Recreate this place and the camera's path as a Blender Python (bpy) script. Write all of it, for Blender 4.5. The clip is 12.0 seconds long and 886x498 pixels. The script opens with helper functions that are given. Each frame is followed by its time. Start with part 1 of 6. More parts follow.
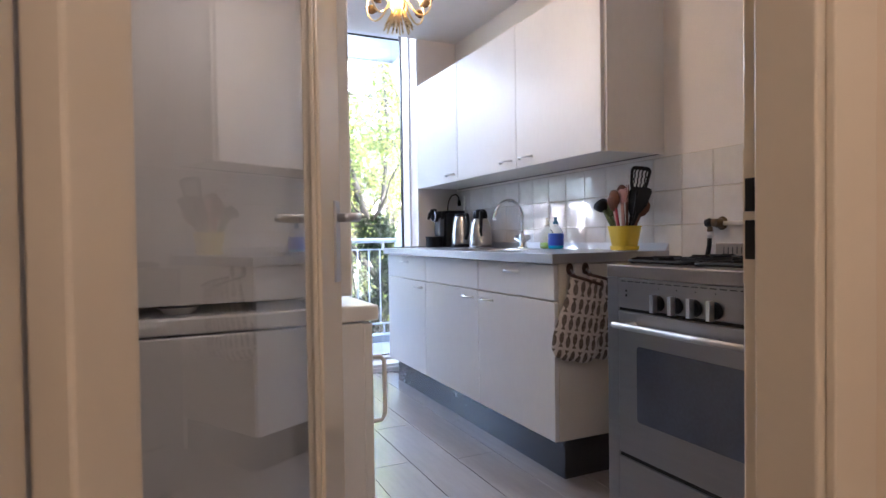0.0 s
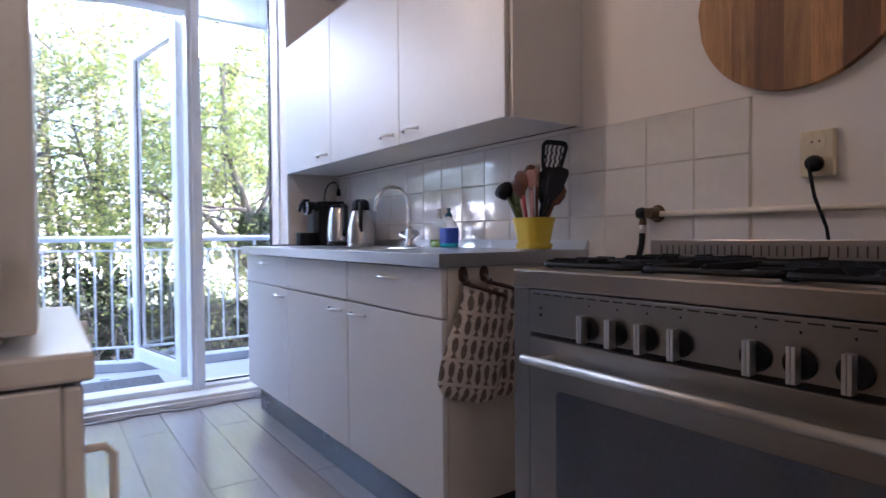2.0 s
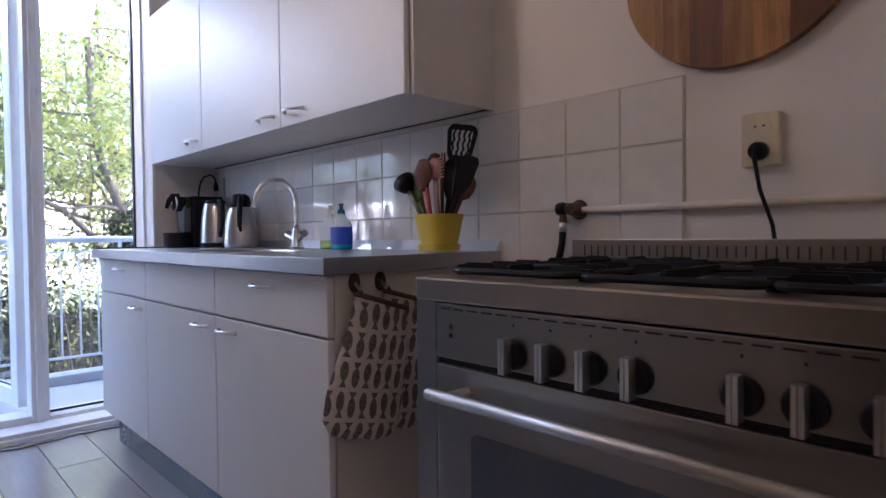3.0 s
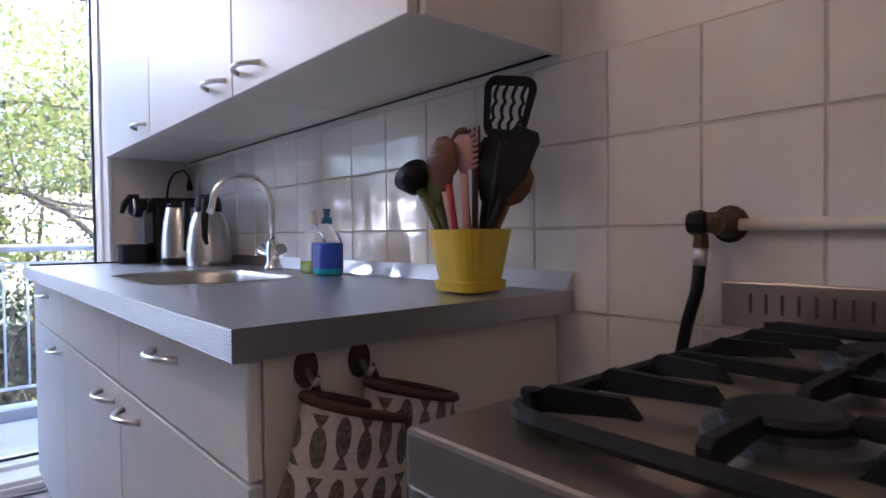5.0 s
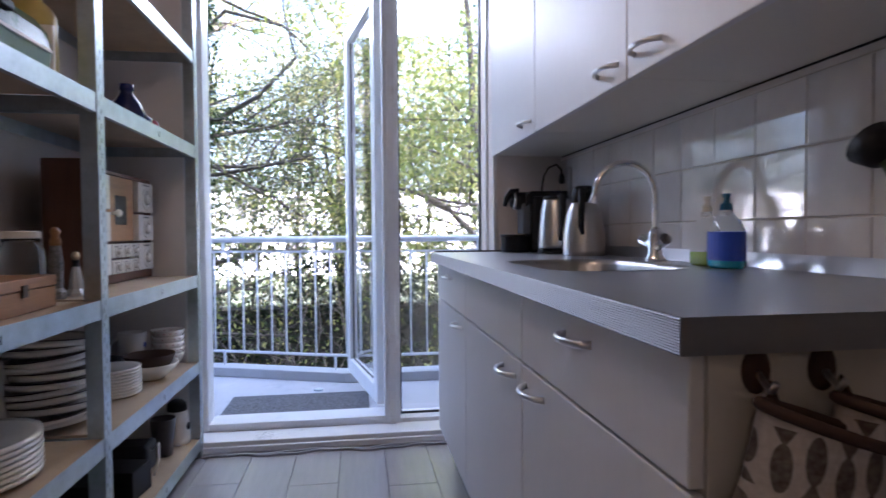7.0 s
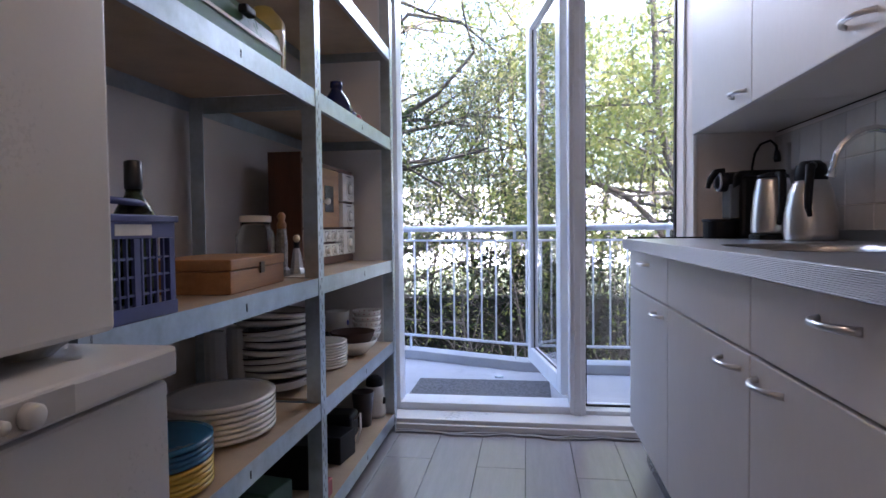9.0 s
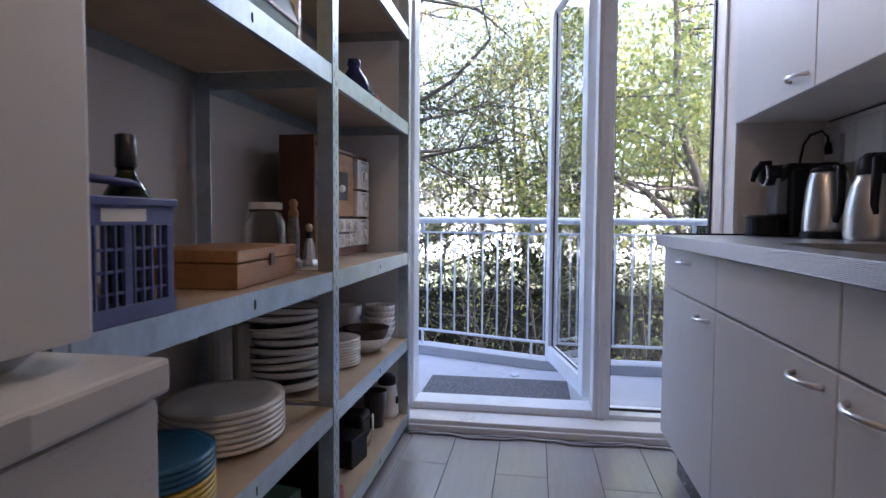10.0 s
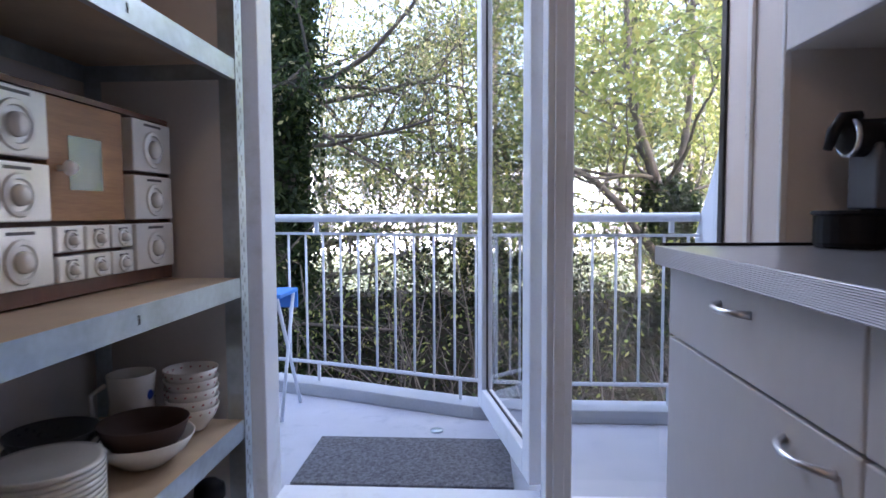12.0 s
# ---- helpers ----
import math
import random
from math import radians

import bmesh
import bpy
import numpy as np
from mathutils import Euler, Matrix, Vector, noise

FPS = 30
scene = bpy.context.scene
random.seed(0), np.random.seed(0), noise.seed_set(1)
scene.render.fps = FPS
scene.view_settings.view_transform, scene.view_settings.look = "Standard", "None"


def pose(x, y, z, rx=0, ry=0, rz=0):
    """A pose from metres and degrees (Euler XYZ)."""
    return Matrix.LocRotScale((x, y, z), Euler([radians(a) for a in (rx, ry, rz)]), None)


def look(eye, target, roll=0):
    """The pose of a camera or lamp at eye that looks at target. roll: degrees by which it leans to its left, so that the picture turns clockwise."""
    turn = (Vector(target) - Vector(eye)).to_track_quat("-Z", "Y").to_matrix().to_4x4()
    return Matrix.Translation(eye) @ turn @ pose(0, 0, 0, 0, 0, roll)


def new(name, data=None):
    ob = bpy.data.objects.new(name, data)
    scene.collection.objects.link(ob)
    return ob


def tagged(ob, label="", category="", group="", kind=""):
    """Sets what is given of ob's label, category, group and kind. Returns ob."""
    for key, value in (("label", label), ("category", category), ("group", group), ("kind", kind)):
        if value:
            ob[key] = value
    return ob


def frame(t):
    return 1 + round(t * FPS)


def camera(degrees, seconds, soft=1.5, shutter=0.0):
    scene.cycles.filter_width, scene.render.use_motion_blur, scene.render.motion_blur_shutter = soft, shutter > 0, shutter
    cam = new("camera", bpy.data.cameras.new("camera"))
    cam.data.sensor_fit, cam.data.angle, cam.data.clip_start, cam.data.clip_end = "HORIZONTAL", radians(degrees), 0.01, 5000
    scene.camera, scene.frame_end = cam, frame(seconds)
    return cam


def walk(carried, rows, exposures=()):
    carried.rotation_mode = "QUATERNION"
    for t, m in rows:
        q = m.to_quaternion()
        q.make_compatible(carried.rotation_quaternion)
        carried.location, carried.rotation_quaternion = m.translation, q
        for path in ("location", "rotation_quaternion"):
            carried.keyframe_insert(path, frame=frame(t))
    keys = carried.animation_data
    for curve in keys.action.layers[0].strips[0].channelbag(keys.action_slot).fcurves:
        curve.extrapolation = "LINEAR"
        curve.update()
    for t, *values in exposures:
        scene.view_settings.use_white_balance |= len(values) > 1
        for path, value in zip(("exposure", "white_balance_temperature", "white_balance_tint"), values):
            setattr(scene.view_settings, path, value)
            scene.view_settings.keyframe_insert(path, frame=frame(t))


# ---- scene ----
cam = camera(74.2, 12.0, shutter=0.4)
PATH = [
    (0, (-0.014, -0.062, 0.97), (0.833, 1.75, 0.929), -0.8),
    (0.4, (0.028, 0.039, 0.962), (0.93, 1.823, 0.905), -0.8),
    (0.8, (0.126, 0.165, 0.951), (1.074, 1.925, 0.917), -0.8),
    (1, (0.175, 0.216, 0.961), (1.142, 1.965, 0.917), -0.6),
    (1.3, (0.233, 0.271, 0.954), (1.249, 1.993, 0.907), -0.9),
    (1.5, (0.284, 0.316, 0.95), (1.312, 2.031, 0.902), -0.6),
    (2, (0.409, 0.448, 0.95), (1.537, 2.099, 0.904), -0.5),
    (2.5, (0.507, 0.56, 0.953), (1.783, 2.1, 0.905), -0.6),
    (3, (0.604, 0.67, 0.946), (1.99, 2.112, 0.9), -0.6),
    (5, (1.065, 1.157, 0.998), (2.375, 2.667, 0.948), -0.6),
    (5.5, (1.089, 1.19, 1.007), (2.114, 2.907, 0.953), -1.2),
    (6, (1.069, 1.203, 1.001), (1.86, 3.039, 0.953), -1.0),
    (6.5, (1.031, 1.228, 0.99), (1.566, 3.155, 0.945), -0.7),
    (7.5, (0.968, 1.264, 0.977), (1.05, 3.262, 0.914), -0.4),
    (9.3, (0.909, 1.284, 0.95), (0.594, 3.258, 0.87), -0.2),
    (9.5, (0.896, 1.304, 0.958), (0.576, 3.276, 0.866), 0.2),
    (10, (0.849, 1.416, 0.951), (0.541, 3.39, 0.85), 0.4),
    (10.5, (0.838, 1.597, 0.94), (0.677, 3.588, 0.832), 0.5),
    (11.2, (0.905, 1.996, 0.954), (0.783, 3.988, 0.839), 0.2),
    (12, (0.924, 2.434, 0.974), (0.805, 4.427, 0.848), -0.3),
]
walk(cam, [(t, look(eye, target, roll)) for t, eye, target, roll in PATH],
     exposures=[(0, 4.72, 5400, 16), (1.5, 4.5, 5300, 20), (3, 4.05, 5250, 23), (5, 4.32, 5350, 22), (5.6, 4.28, 5450, 24), (7.5, 3.45, 5500, 23), (9.5, 3.45, 5600, 24), (12, 3.28, 5700, 24)])

# ---- world and light ----
world = bpy.data.worlds.new("world")
scene.world = world
world.use_nodes = True
wn = world.node_tree.nodes
wl = world.node_tree.links
sky = wn.new("ShaderNodeTexSky")
sky.sky_type = "NISHITA"
sky.sun_disc = False
sky.sun_elevation = radians(38)
sky.sun_rotation = radians(155)
sky.dust_density = 6.0
sky.ozone_density = 0.9
wn["Background"].inputs["Strength"].default_value = 0.15
wl.new(sky.outputs[0], wn["Background"].inputs["Color"])


def lamp(name, kind, m, energy, colour, size=0.1):
    ob = new(name, bpy.data.lights.new(name, kind))
    ob.matrix_world = m
    ob.data.energy, ob.data.color = energy, colour
    if kind == "SUN":
        ob.data.angle = radians(1.6)
    elif kind == "AREA":
        ob.data.size = size
    else:
        ob.data.shadow_soft_size = size
    return ob


SUN_FROM = Vector((0.333, -0.714, 0.616))
lamp("sun", "SUN", look(SUN_FROM * 30, (0, 0, 0)), 4.5, (1.0, 0.96, 0.90))
lamp("hall_light", "POINT", pose(0.1, -0.75, 2.1), 0.95, (1.0, 0.80, 0.62), 0.12)
lamp("chandelier_light", "POINT", pose(0.80, 2.05, 1.93), 1.25, (1.0, 0.76, 0.52), 0.05)


# added area lamp in place of open-sky light through the door and window
sky_fill = lamp("added_sky_fill", "AREA", look((0.75, 5.28, 2.48), (0.75, 3.2, 0.4)), 2.9, (0.90, 0.95, 1.0), 1.9)
sky_fill.data.shape, sky_fill.data.size_y = "RECTANGLE", 0.30


# ---- materials ----
def nodes_of(name):
    m = bpy.data.materials.new(name)
    m.use_nodes = True
    return m, m.node_tree.nodes, m.node_tree.links, m.node_tree.nodes["Principled BSDF"]


def link(l, a, b):
    l.new(a, b)


def coords(n, l, scale=(1, 1, 1), kind="Object"):
    tc = n.new("ShaderNodeTexCoord")
    mp = n.new("ShaderNodeMapping")
    mp.inputs["Scale"].default_value = scale
    l.new(tc.outputs[kind], mp.inputs["Vector"])
    return mp.outputs[0]


def noise_node(n, l, vec, scale, detail=4.0, rough=0.55):
    t = n.new("ShaderNodeTexNoise")
    t.inputs["Scale"].default_value = scale
    t.inputs["Detail"].default_value = detail
    t.inputs["Roughness"].default_value = rough
    l.new(vec, t.inputs["Vector"])
    return t.outputs[0]


def ramp(n, l, fac, stops):
    r = n.new("ShaderNodeValToRGB")
    while len(r.color_ramp.elements) < len(stops):
        r.color_ramp.elements.new(0.5)
    for e, (p, c) in zip(r.color_ramp.elements, stops):
        e.position, e.color = p, (*c, 1)
    l.new(fac, r.inputs[0])
    return r.outputs[0]


def mathn(n, l, op, a, b=0.0):
    m = n.new("ShaderNodeMath")
    m.operation = op
    for i, v in enumerate((a, b)):
        if isinstance(v, (int, float)):
            m.inputs[i].default_value = v
        else:
            l.new(v, m.inputs[i])
    return m.outputs[0]


def mixc(n, l, fac, a, b):
    m = n.new("ShaderNodeMix")
    m.data_type = "RGBA"
    for i, v in ((0, fac), (6, a), (7, b)):
        if isinstance(v, (int, float)):
            m.inputs[i].default_value = v
        elif isinstance(v, tuple):
            m.inputs[i].default_value = (*v, 1)
        else:
            l.new(v, m.inputs[i])
    return m.outputs[2]


def bump(n, l, b, height, strength=0.2, dist=0.002):
    k = n.new("ShaderNodeBump")
    k.inputs["Strength"].default_value = strength
    k.inputs["Distance"].default_value = dist
    l.new(height, k.inputs["Height"])
    l.new(k.outputs[0], b.inputs["Normal"])


def plain(name, colour, rough=0.5, metal=0.0, vary=0.12, fine=90, coarse=4, bumps=0.08, stretch=(1, 1, 1), rvary=0.12, coat=0.0, dirt=None, piece=0.0):
    """A surface with variation at a coarse and a fine scale, in colour, gloss and relief."""
    m, n, l, b = nodes_of(name)
    vec = coords(n, l, stretch)
    c, f = noise_node(n, l, vec, coarse), noise_node(n, l, vec, fine, 3)
    both = mathn(n, l, "ADD", mathn(n, l, "MULTIPLY", c, 0.65), mathn(n, l, "MULTIPLY", f, 0.35))
    lo = tuple(v * (1 - vary) for v in colour)
    hi = tuple(min(1, v * (1 + vary)) for v in colour)
    out = ramp(n, l, both, [(0.3, lo), (0.7, hi)])
    if dirt:
        d = ramp(n, l, noise_node(n, l, vec, coarse * 2.3, 6, 0.7), [(0.55, (0, 0, 0)), (0.8, (1, 1, 1))])
        out = mixc(n, l, d, out, dirt)
    if piece:
        info = n.new("ShaderNodeObjectInfo")
        k = mathn(n, l, "ADD", mathn(n, l, "MULTIPLY", info.outputs["Random"], 2 * piece), 1 - piece)
        h = n.new("ShaderNodeHueSaturation")
        l.new(k, h.inputs["Value"])
        l.new(out, h.inputs["Color"])
        out = h.outputs[0]
    l.new(out, b.inputs["Base Color"])
    l.new(mathn(n, l, "ADD", mathn(n, l, "MULTIPLY", both, 2 * rvary), rough - rvary), b.inputs["Roughness"])
    b.inputs["Metallic"].default_value = metal
    b.inputs["Coat Weight"].default_value = coat
    b.inputs["Coat Roughness"].default_value = 0.08
    if bumps:
        bump(n, l, b, both, bumps, 0.002)
    return m


def wood(name, dark, light, grain=(1, 12, 12), scale=3.0, rough=0.45, piece=0.12, stripes=0.0, bumps=0.12):
    m, n, l, b = nodes_of(name)
    tc = n.new("ShaderNodeTexCoord")
    info = n.new("ShaderNodeObjectInfo")
    shift = n.new("ShaderNodeVectorMath")
    shift.operation = "ADD"
    l.new(tc.outputs["Object"], shift.inputs[0])
    sc = n.new("ShaderNodeVectorMath")
    sc.operation = "SCALE"
    sc.inputs[0].default_value = (7.0, 13.0, 5.0)
    l.new(info.outputs["Random"], sc.inputs["Scale"])
    l.new(sc.outputs[0], shift.inputs[1])
    mp = n.new("ShaderNodeMapping")
    mp.inputs["Scale"].default_value = grain
    l.new(shift.outputs[0], mp.inputs["Vector"])
    g = noise_node(n, l, mp.outputs[0], scale, 7, 0.65)
    f = noise_node(n, l, mp.outputs[0], scale * 9, 3, 0.6)
    both = mathn(n, l, "ADD", mathn(n, l, "MULTIPLY", g, 0.7), mathn(n, l, "MULTIPLY", f, 0.3))
    col = ramp(n, l, both, [(0.32, dark), (0.68, light)])
    h = n.new("ShaderNodeHueSaturation")
    l.new(mathn(n, l, "ADD", mathn(n, l, "MULTIPLY", info.outputs["Random"], 2 * piece), 1 - piece), h.inputs["Value"])
    l.new(col, h.inputs["Color"])
    l.new(h.outputs[0], b.inputs["Base Color"])
    l.new(mathn(n, l, "ADD", mathn(n, l, "MULTIPLY", both, 0.25), rough - 0.12), b.inputs["Roughness"])
    bump(n, l, b, both, bumps, 0.001)
    return m


def clear(name, colour=(1, 1, 1), rough=0.0, ior=1.45):
    m, n, l, b = nodes_of(name)
    b.inputs["Base Color"].default_value = (*colour, 1)
    b.inputs["Transmission Weight"].default_value = 1
    b.inputs["Roughness"].default_value = rough
    b.inputs["IOR"].default_value = ior
    return m


M_WALL = plain("painted_wall", (0.76, 0.71, 0.68), 0.55, vary=0.05, bumps=0.25, fine=160)
M_WALL_HALL = plain("cream_wall", (0.68, 0.57, 0.43), 0.5, vary=0.015, bumps=0.02)
M_CEIL = plain("ceiling_paint", (0.80, 0.78, 0.76), 0.7, vary=0.04, bumps=0.15)
M_CREAM = plain("cream_gloss_paint", (0.71, 0.62, 0.48), 0.3, vary=0.012, fine=60, coarse=3, bumps=0.0, rvary=0.03, coat=0.2)
M_WHITE = plain("white_gloss_paint", (0.78, 0.78, 0.79), 0.3, vary=0.04, bumps=0.08)
M_PVC = plain("white_window_frame", (0.76, 0.78, 0.82), 0.32, vary=0.05, bumps=0.05, dirt=(0.6, 0.6, 0.6))
M_GASKET = plain("black_rubber", (0.02, 0.02, 0.022), 0.6)
M_FRONT = plain("white_laminate", (0.70, 0.69, 0.70), 0.48, vary=0.04, bumps=0.12, fine=60, coarse=3, stretch=(1, 1, 0.35), rvary=0.06)
M_CARCASS = plain("cream_laminate", (0.66, 0.62, 0.56), 0.4, vary=0.05)
M_PLINTH = plain("dark_plinth_metal", (0.15, 0.16, 0.18), 0.24, metal=0.85, vary=0.15)
M_STEEL = plain("brushed_steel", (0.52, 0.50, 0.48), 0.3, metal=1.0, vary=0.06, fine=30, coarse=3, stretch=(1, 1, 14), bumps=0.02, rvary=0.04)
M_TOP = plain("steel_worktop", (0.45, 0.46, 0.50), 0.30, metal=0.9, vary=0.02, fine=240, coarse=6, bumps=0.004, rvary=0.03)
M_EDGE = plain("worktop_edge_metal", (0.36, 0.36, 0.38), 0.5, metal=0.85, vary=0.05, fine=240, coarse=6, bumps=0.0, rvary=0.03)
M_STOVE = plain("stove_steel", (0.32, 0.30, 0.285), 0.30, metal=0.95, vary=0.06, fine=60, coarse=2, stretch=(1, 1, 20), bumps=0.02, rvary=0.05)
M_STOVETOP = plain("stove_hob_steel", (0.36, 0.31, 0.27), 0.32, metal=0.95, vary=0.1, coarse=5, bumps=0.02, rvary=0.06)
M_CHROME = plain("chrome", (0.75, 0.75, 0.76), 0.10, metal=1.0, vary=0.03, bumps=0.0, rvary=0.01)
M_SATIN = plain("satin_metal", (0.72, 0.72, 0.74), 0.30, metal=1.0, vary=0.03, bumps=0.0, rvary=0.02)
M_IRON = plain("cast_iron", (0.008, 0.008, 0.009), 0.62, vary=0.3, fine=200, bumps=0.2)
M_BLACK = plain("black_plastic", (0.010, 0.010, 0.012), 0.5, vary=0.2)
M_DARKGLASS = plain("oven_glass", (0.07, 0.078, 0.105), 0.12, vary=0.2, bumps=0.0, rvary=0.03, coat=0.5)
M_BAR = plain("dull_steel_bar", (0.44, 0.42, 0.40), 0.46, metal=0.95, vary=0.04, bumps=0.0, rvary=0.04)
M_DARK = plain("dark_recess", (0.012, 0.011, 0.01), 0.8)
M_TILE = plain("glazed_tile", (0.72, 0.69, 0.67), 0.05, vary=0.05, bumps=0.07, fine=26, coarse=12, rvary=0.02, coat=0.5, piece=0.04)
M_GROUT = plain("grout", (0.60, 0.54, 0.48), 0.85, vary=0.15, fine=300, bumps=0.3)
M_GALV = plain("galvanised_steel", (0.46, 0.52, 0.56), 0.36, metal=0.85, vary=0.2, fine=60, coarse=14, bumps=0.1)
M_BOARD = plain("shelf_chipboard", (0.44, 0.33, 0.22), 0.62, vary=0.18, fine=250, coarse=9, bumps=0.3)
M_PINE = wood("honey_wood", (0.30, 0.13, 0.045), (0.50, 0.26, 0.10), grain=(10, 1, 14))
M_CHERRY = wood("cherry_wood", (0.10, 0.035, 0.018), (0.18, 0.07, 0.035), grain=(10, 10, 1))
M_ACACIA = wood("acacia_board", (0.11, 0.04, 0.010), (0.46, 0.22, 0.065), grain=(14, 14, 1), scale=2.2, piece=0.40, rough=0.5)
M_WALNUT = wood("walnut_stave", (0.07, 0.024, 0.008), (0.26, 0.10, 0.032), grain=(14, 14, 1), scale=2.2, piece=0.2, rough=0.5)
M_HONEYSTAVE = wood("honey_stave", (0.20, 0.08, 0.02), (0.54, 0.28, 0.085), grain=(14, 14, 1), scale=2.2, piece=0.2, rough=0.5)
M_SPOON = wood("spoon_wood", (0.085, 0.030, 0.018), (0.17, 0.065, 0.034), grain=(8, 8, 1))
M_FLOOR = plain("grey_laminate", (0.31, 0.285, 0.29), 0.24, vary=0.08, fine=30, coarse=5, stretch=(9, 0.8, 1), rvary=0.02, bumps=0, piece=0.05, coat=0.9)
next(q for q in M_FLOOR.node_tree.nodes if q.type == "BSDF_PRINCIPLED").inputs["Coat Roughness"].default_value = 0.17
M_PORCELAIN = plain("porcelain", (0.80, 0.77, 0.71), 0.15, vary=0.05, bumps=0.03, coat=0.3)
M_RIM = plain("dark_rim", (0.05, 0.04, 0.04), 0.3)
M_APPLIANCE = plain("appliance_enamel", (0.70, 0.69, 0.67), 0.3, vary=0.03, bumps=0.06, fine=180)
M_GREYPLASTIC = plain("grey_plastic", (0.52, 0.51, 0.50), 0.4, vary=0.06)
M_BLUE = plain("blue_crate_plastic", (0.09, 0.105, 0.27), 0.45, vary=0.12)
M_GREEN = plain("green_enamel", (0.06, 0.14, 0.095), 0.3, vary=0.1)
M_YELLOW = plain("yellow_plastic", (0.64, 0.48, 0.03), 0.4, vary=0.06, bumps=0.1)
M_OCHRE = plain("yellow_enamel", (0.42, 0.34, 0.10), 0.3, vary=0.1)
M_NAVY = plain("navy_glass", (0.012, 0.018, 0.085), 0.15, vary=0.1, bumps=0)
M_TEAL = plain("teal_glaze", (0.03, 0.13, 0.24), 0.2)
M_YPLATE = plain("yellow_glaze", (0.62, 0.42, 0.06), 0.2)
M_COBALT = clear("cobalt_glass", (0.004, 0.006, 0.045), 0.05)
M_BOTTLE = clear("green_bottle_glass", (0.05, 0.09, 0.03), 0.03)
M_FOIL = plain("bottle_foil", (0.01, 0.01, 0.012), 0.3)
M_GLASS = clear("window_glass")
M_JAR = clear("jar_glass", (0.93, 0.96, 0.95), 0.02)
M_SOAPLIGHT = plain("aqua_detergent", (0.03, 0.50, 0.75), 0.2, vary=0.04, bumps=0, coat=0.6)
M_SOAPGREEN = plain("green_detergent", (0.45, 0.66, 0.16), 0.2, vary=0.04, bumps=0, coat=0.6)
M_LABEL = plain("blue_label", (0.02, 0.07, 0.50), 0.35)
M_PANELGREY = plain("grey_panel_plastic", (0.09, 0.095, 0.105), 0.35)
M_DARKGREY = plain("dark_grey_plastic", (0.045, 0.05, 0.06), 0.3)
M_RED = plain("red_silicone", (0.36, 0.035, 0.05), 0.4)
M_PINK = plain("pink_silicone", (0.50, 0.27, 0.26), 0.45)
M_OLIVE = plain("olive_silicone", (0.10, 0.13, 0.05), 0.45)
M_BRASS = plain("old_brass", (0.11, 0.075, 0.045), 0.45, metal=0.8, vary=0.3)
M_GOLD = plain("gilt_metal", (0.70, 0.56, 0.34), 0.3, metal=0.9)
M_SOCKETGREY = plain("patterned_grey_enamel", (0.20, 0.19, 0.18), 0.4, vary=0.6, fine=180, coarse=90)
M_SOCKET = plain("ivory_socket", (0.66, 0.58, 0.42), 0.35)
M_PIPE = plain("painted_pipe", (0.66, 0.58, 0.48), 0.4)
M_BROWN = plain("brown_trim", (0.055, 0.028, 0.02), 0.8, bumps=0.3)
M_RAIL = plain("railing_paint", (0.62, 0.66, 0.72), 0.4, vary=0.08)
M_CONCRETE = plain("balcony_concrete", (0.42, 0.43, 0.47), 0.85, vary=0.12, fine=150, coarse=3, bumps=0.4, dirt=(0.29, 0.31, 0.36))
M_MAT = plain("door_mat", (0.11, 0.11, 0.12), 0.95, vary=0.8, fine=160, coarse=70, bumps=1.0)
M_SLAB = plain("painted_concrete", (0.55, 0.60, 0.66), 0.7, vary=0.06)
M_KERB = plain("kerb_concrete", (0.40, 0.42, 0.45), 0.8, vary=0.12, bumps=0.3)
M_BARK = plain("bark", (0.13, 0.11, 0.09), 0.9, vary=0.45, fine=60, coarse=12, bumps=0.9, stretch=(1, 1, 0.3))
M_IVYSTEM = plain("ivy_bark", (0.05, 0.045, 0.035), 0.9, vary=0.4, fine=60, coarse=12, bumps=0.9)
M_SOIL = plain("garden_ground", (0.06, 0.07, 0.03), 0.95, vary=0.4, fine=40, coarse=2, bumps=0.6)
M_FACADE = plain("pale_facade", (0.74, 0.76, 0.80), 0.8, vary=0.08, coarse=0.6, fine=20)
M_PANE = plain("far_window_pane", (0.09, 0.09, 0.10), 0.5, bumps=0)
M_CABLE = plain("grey_cable", (0.35, 0.34, 0.36), 0.5)
M_SEATBLUE = plain("blue_chair_fabric", (0.06, 0.22, 0.60), 0.6)
M_CARDBOARD = plain("cardboard", (0.36, 0.26, 0.17), 0.8)
M_VENT = plain("vent_slot_dark", (0.04, 0.032, 0.028), 0.6)
M_SLOT = plain("slot_shadow", (0.20, 0.22, 0.24), 0.7)
M_STAIN = plain("vent_dirt", (0.10, 0.07, 0.045), 0.8)


for m in (M_IRON, M_BLACK):
    next(q for q in m.node_tree.nodes if q.type == "BSDF_PRINCIPLED").inputs["Specular IOR Level"].default_value = 0.2
M_THIN = clear("thin_clear_plastic", (0.96, 0.98, 0.98), 0.02, 1.07)


